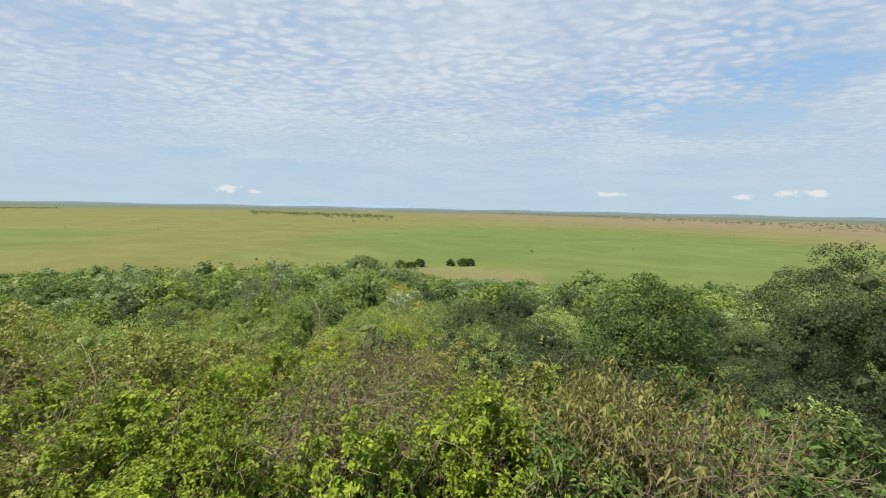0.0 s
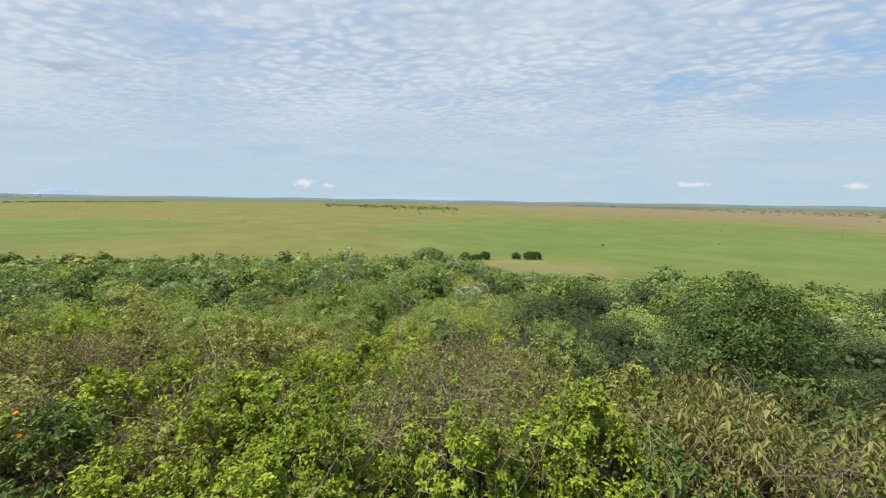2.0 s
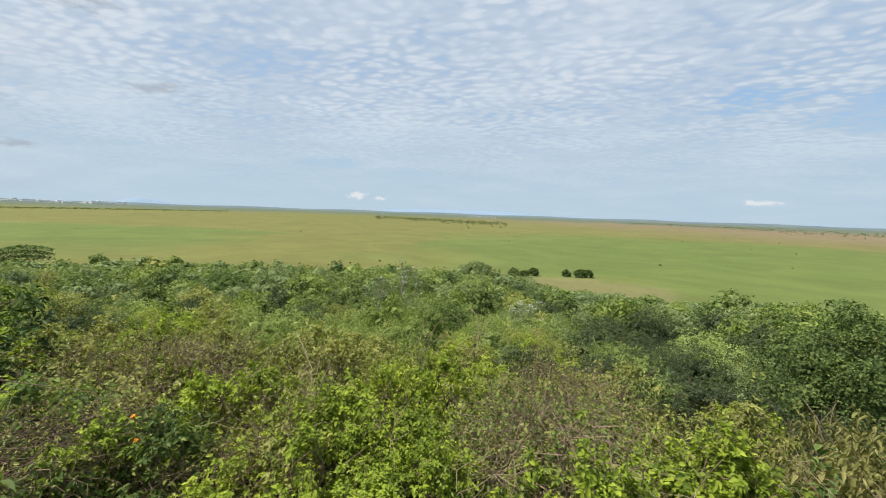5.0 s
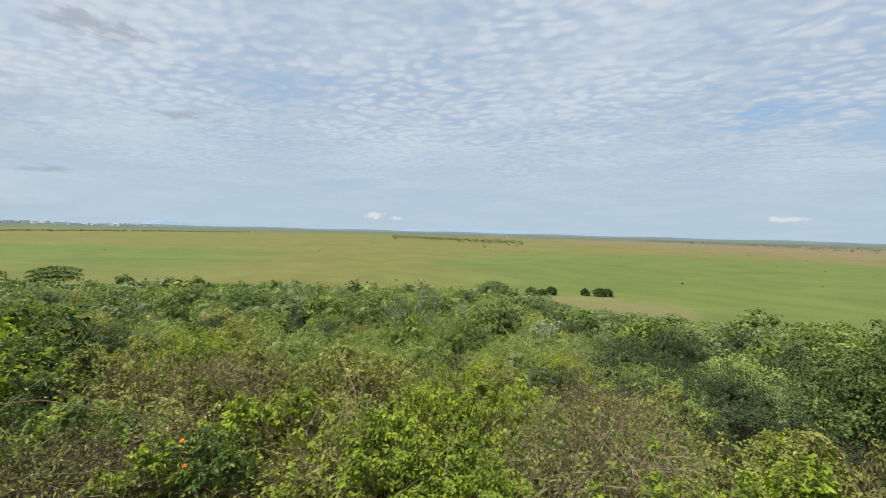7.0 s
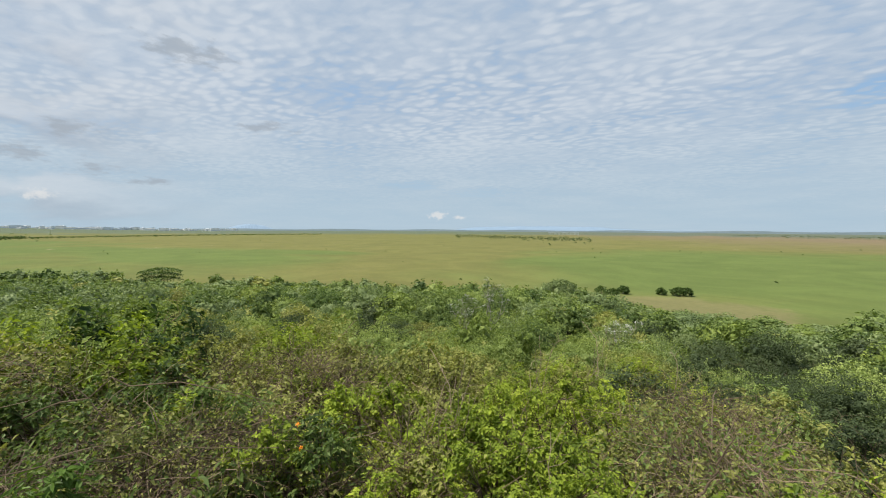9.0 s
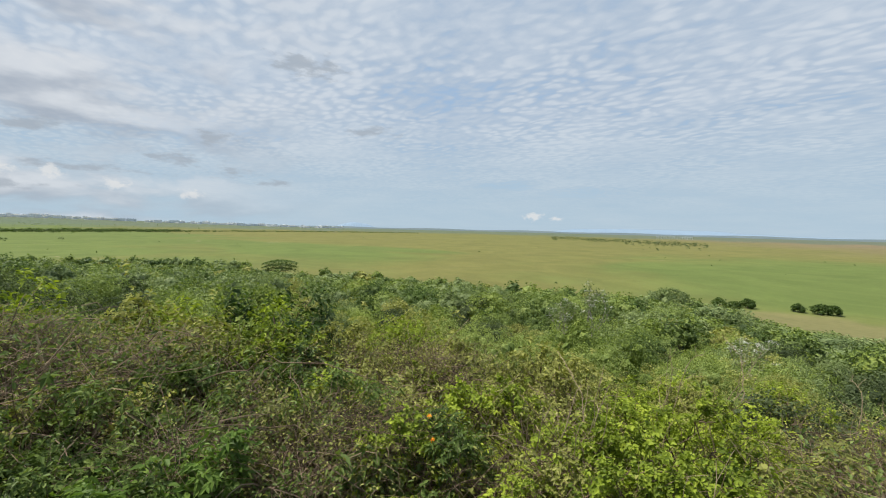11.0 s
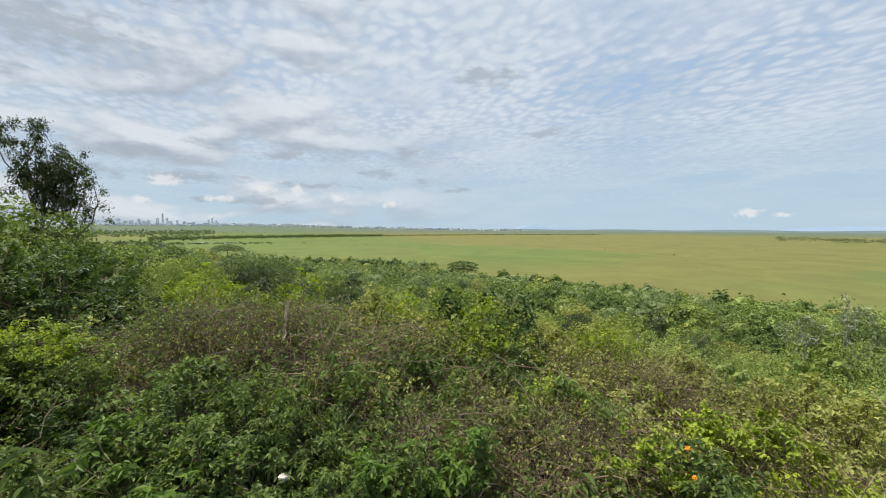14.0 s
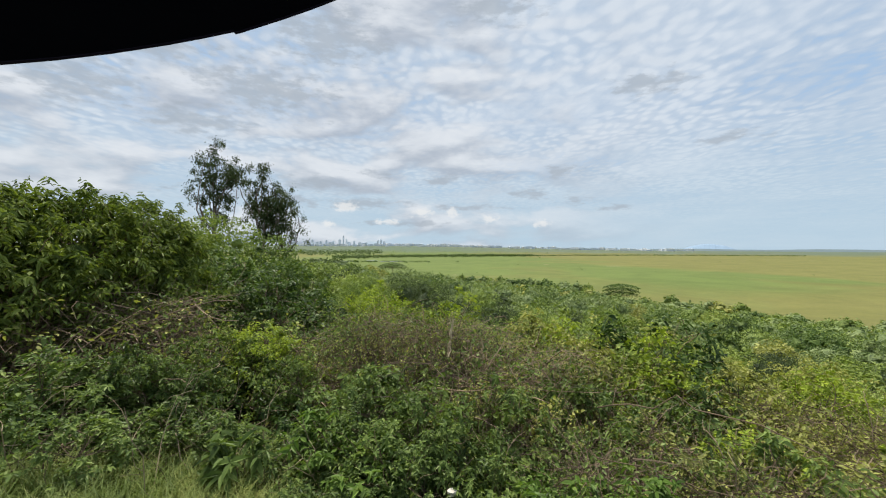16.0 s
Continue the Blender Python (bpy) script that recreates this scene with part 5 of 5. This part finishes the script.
# ---------------------------------------------------------------- verge grass and small things on the bank
def grass(name, label, count, r0, r1, az0, az1, length, mat, seed):
    g = np.random.RandomState(seed)
    r, az = np.sqrt(g.uniform(r0 * r0, r1 * r1, count)), np.radians(g.uniform(az0, az1, count))
    ex, ey = -1.6, -0.28
    x, y = ex - r * np.sin(az), ey + r * np.cos(az)
    p = np.stack([x, y, lay(x, y) - 0.02], -1)
    L = length * g.uniform(0.5, 1.3, count)[:, None]
    a = g.uniform(0, 2 * np.pi, count)
    out = np.stack([np.cos(a), np.sin(a), np.zeros(count)], -1)
    side = np.stack([-np.sin(a), np.cos(a), np.zeros(count)], -1) * 0.0019
    up1 = p + np.array([0, 0, 1]) * L * 0.6 + out * L * 0.18
    up2 = p + np.array([0, 0, 1]) * L * 0.8 + out * L * 0.62
    v = np.stack([p - side, p + side, up1 + side * 0.8, up1 - side * 0.8, up2], 1).reshape(-1, 3)
    i = np.arange(count)[:, None]
    tagged(part(name, raw_mesh(name, v, i * 5 + np.array([[0, 1, 2, 3]]), i * 5 + np.array([[3, 2, 4]])), mat), label, "grass", kind="stuff")


grass("verge_grass", "long green and straw grass along the verge", 24000, 1.2, 3.2, 104, 142, 0.26, GRASS, 3)

# big-leaved plant at the edge of the grass
ob = make_shrub("big_leaved_plant", 501, 0.55, 0.58, 0.09, 20, 9, LEAFY, TWIG, 0.17, 6, True, 0.4, 4, 6, 0.12, 0.1, 3)
ob.matrix_basis = pose(-3.95, -1.22, -0.38, 0, 0, 40)
tagged(ob, "low plant with large pointed fresh green leaves", "plant")
ob = make_shrub("big_leaved_plant", 502, 0.45, 0.8, 0.075, 12, 6, LEAFY, TWIG, 0.25, 5, True, 0.6, 4, 6, 0.16, 0.3, 2)
ob.matrix_basis = pose(-2.90, 1.44, -0.62, 0, 0, 10)
tagged(ob, "plant with broad drooping dark green leaves", "plant")


# fresh green plants on the face of the bank
plant = make_shrub("leafy_plant", 503, 0.55, 0.55, 0.052, 30, 8, BRIGHT, TWIG, 0.2, 6, True, 0.35, 4, 10, 0.13, 0.15, 5)
plant.matrix_basis = pose(-3.38, 0.42, -0.42, 0, 0, 20)
tagged(plant, "low plant with fresh bright green pointed leaves", "plant", "leafy plants on the bank")
for x, y, z, turn in ((-3.45, 0.78, -0.40, 140), (-3.80, -0.55, -0.36, 250), (-4.10, -0.85, -0.34, 310)):
    copy_thing(plant, pose(x, y, z, 0, 0, turn))


def make_flower(seed):
    """A small round head of orange florets on a stalk with leaves."""
    g = np.random.RandomState(seed)
    root = new("orange_flower")
    n = 26
    a, e = g.uniform(0, 2 * np.pi, n), g.uniform(0.2, 1.5, n)
    d = np.stack([np.cos(a) * np.cos(e), np.sin(a) * np.cos(e), np.sin(e)], -1)
    part("petals", raw_mesh("petals", *leaves(g, d * 0.009, d, 0.010, 0.45, True, 0, None, 0.2)), ORANGE, root, "bright orange florets")
    part("stalk", raw_mesh("stalk", *tubes([(bent(g, (0.02, 0.05, -0.25), (0, 0, 0), 0.05), 0.003, 0.002)])), TWIG, root)
    return root


ob = make_flower(1)
ob.matrix_basis = pose(-2.66, 1.72, 0.02, 20, -30, 0)
tagged(ob, "small orange flower head in the thicket", "flower", "orange flowers")
tagged(copy_thing(ob, pose(-2.725, 1.76, 0.13, 30, -10, 60)), group="orange flowers")


def stick(name, label, a, b, r0, r1, mat, seed, category="stick"):
    g = np.random.RandomState(seed)
    a, b = np.array(a), np.array(b)
    pts = bent(g, (0, 0, 0), b - a, 0.05, 12)
    ob = part(name, raw_mesh(name, *tubes([(pts, r0, r1), (bent(g, pts[4], pts[4] + unit(g.normal(size=3)) * 0.1, 0.1, 3), r1, r1 * 0.3)], 7)), mat)
    ob.matrix_basis = pose(*a)
    return tagged(ob, label, category)


stick("cut_stem", "pale cut stem standing up from the brush", (-4.75, 0.02, 0.40), (-4.69, 0.055, 0.71), 0.013, 0.008, PALE_WOOD, 1)
stick("cut_stem", "split pale stump of a cut stem", (-4.78, 0.33, 0.28), (-4.70, 0.28, 0.54), 0.012, 0.006, PALE_WOOD, 2)
stick("broken_stub", "broken red brown wooden stub among leaves", (0.04, 2.28, -0.36), (-0.06, 2.38, -0.10), 0.022, 0.016, RED_WOOD, 3)
stick("bare_branch", "bare brown branch leaning out of the thicket", (-0.73, 2.11, -0.05), (-0.51, 2.17, 0.39), 0.008, 0.003, TWIG, 4)
stick("bare_branch", "long bare brown branch lying over the brush", (-4.34, 1.07, 0.11), (-3.00, 1.75, 0.23), 0.005, 0.002, TWIG, 5)
stick("bare_branch", "thin pale branch lying over the brush", (-3.71, 0.75, 0.08), (-2.59, 1.50, 0.15), 0.003, 0.0015, TWIG, 6)


def make_stalks(seed):
    """A few long bare stems that arch out of the brush, forked near their ends."""
    g = np.random.RandomState(seed)
    root = new("dry_stalks")
    for k in range(5):
        a = g.uniform(0, 2 * np.pi)
        tip = np.array([np.cos(a), np.sin(a), 0]) * g.uniform(0.15, 0.6) + np.array([0, 0, g.uniform(0.4, 0.72)])
        pts = bent(g, g.normal(size=3) * np.array([0.1, 0.1, 0]), tip, 0.1, 9)
        pts[:, 2] -= 0.5 * np.hypot(pts[:, 0], pts[:, 1]) ** 2
        thick = g.uniform(0.0022, 0.0042)
        lines = [(pts, thick, thick * 0.45)]
        for j in (4, 6, 7):
            lines.append((bent(g, pts[j], pts[j] + unit(g.normal(size=3) + np.array([0, 0, 0.4])) * g.uniform(0.08, 0.2), 0.1, 4), thick * 0.5, thick * 0.25))
        part("stalk", raw_mesh("stalk", *tubes(lines, 5)), STRAW_WOOD, root)
    return root


stalks = Kind([lambda s=s: make_stalks(s) for s in (601, 602, 603, 604)], "long bare dry stalks arching out of the brush", "dry stalks", "dry stalks on the near bank")
g = np.random.RandomState(66)
for k in range(54):
    x, y = NEAR[(k * 7) % 150]
    if math.hypot(x - CENTRE[0], y - CENTRE[1]) > 6.5 or x > 1.6:
        continue
    x, y = x + g.normal() * 0.25, y + g.normal() * 0.25
    stalks.set(pose(x, y, max(float(lay(x, y)) + 0.02, g.uniform(-0.55, -0.3)), g.normal() * 10, g.normal() * 10, g.uniform(0, 360)) @ Matrix.Diagonal((1, 1, g.uniform(0.9, 1.25), 1)))


def make_paper():
    g = np.random.RandomState(4)
    bm = bmesh.new()
    bmesh.ops.create_icosphere(bm, subdivisions=2, radius=0.026)
    for v in bm.verts:
        v.co *= 0.75 + 0.5 * g.uniform()
        v.co.x *= 0.7 + 0.5 * g.uniform()
        v.co.z *= 0.7
    me = bpy.data.meshes.new("paper_scrap")
    bm.to_mesh(me)
    bm.free()
    return part("paper_scrap", me, PAPER)


ob = make_paper()
ob.matrix_basis = pose(-3.53, -0.10, 0.04)
tagged(ob, "crumpled scrap of white paper caught in leaves", "litter")


# ---------------------------------------------------------------- the car's window frame overhead
def window_frame():
    edge = ((-0.792, 0.578), (-0.665, 0.622), (-0.525, 0.673), (-0.370, 0.729), (-0.196, 0.800), (0.000, 0.889), (0.130, 0.953), (0.258, 1.019), (0.267, 1.012), (0.284, 1.021), (0.475, 1.142), (0.615, 1.235), (0.767, 1.342), (1.034, 1.536), (1.422, 1.827))
    root = new("car_window_frame")
    root.matrix_basis = pose(-3.409, -1.382, 1.276, 0, 0, 117.6)
    bm = bmesh.new()
    rows = []
    for x, z in edge:
        rows.append([bm.verts.new(q) for q in ((x, 0, z), (x, 0.05, z + 0.06), (x, 0.07, z + 0.45), (x, -0.03, z + 0.45))])
    for a, b in zip(rows, rows[1:]):
        for k in range(4):
            bm.faces.new((a[k], a[(k + 1) % 4], b[(k + 1) % 4], b[k]))
    bm.faces.new(rows[0]), bm.faces.new(rows[-1][::-1])
    bmesh.ops.recalc_face_normals(bm, faces=bm.faces)
    me = bpy.data.meshes.new("frame_panel")
    bm.to_mesh(me)
    bm.free()
    part("frame_panel", me, BLACK, root)
    part("seal", raw_mesh("seal", *tubes([([(x, -0.002, z + 0.002) for x, z in edge], 0.006, 0.006)], 6)), SEAL, root, "thin rubber edge seal")
    tagged(root, "black curved upper frame of an open car window", "car part")


window_frame()
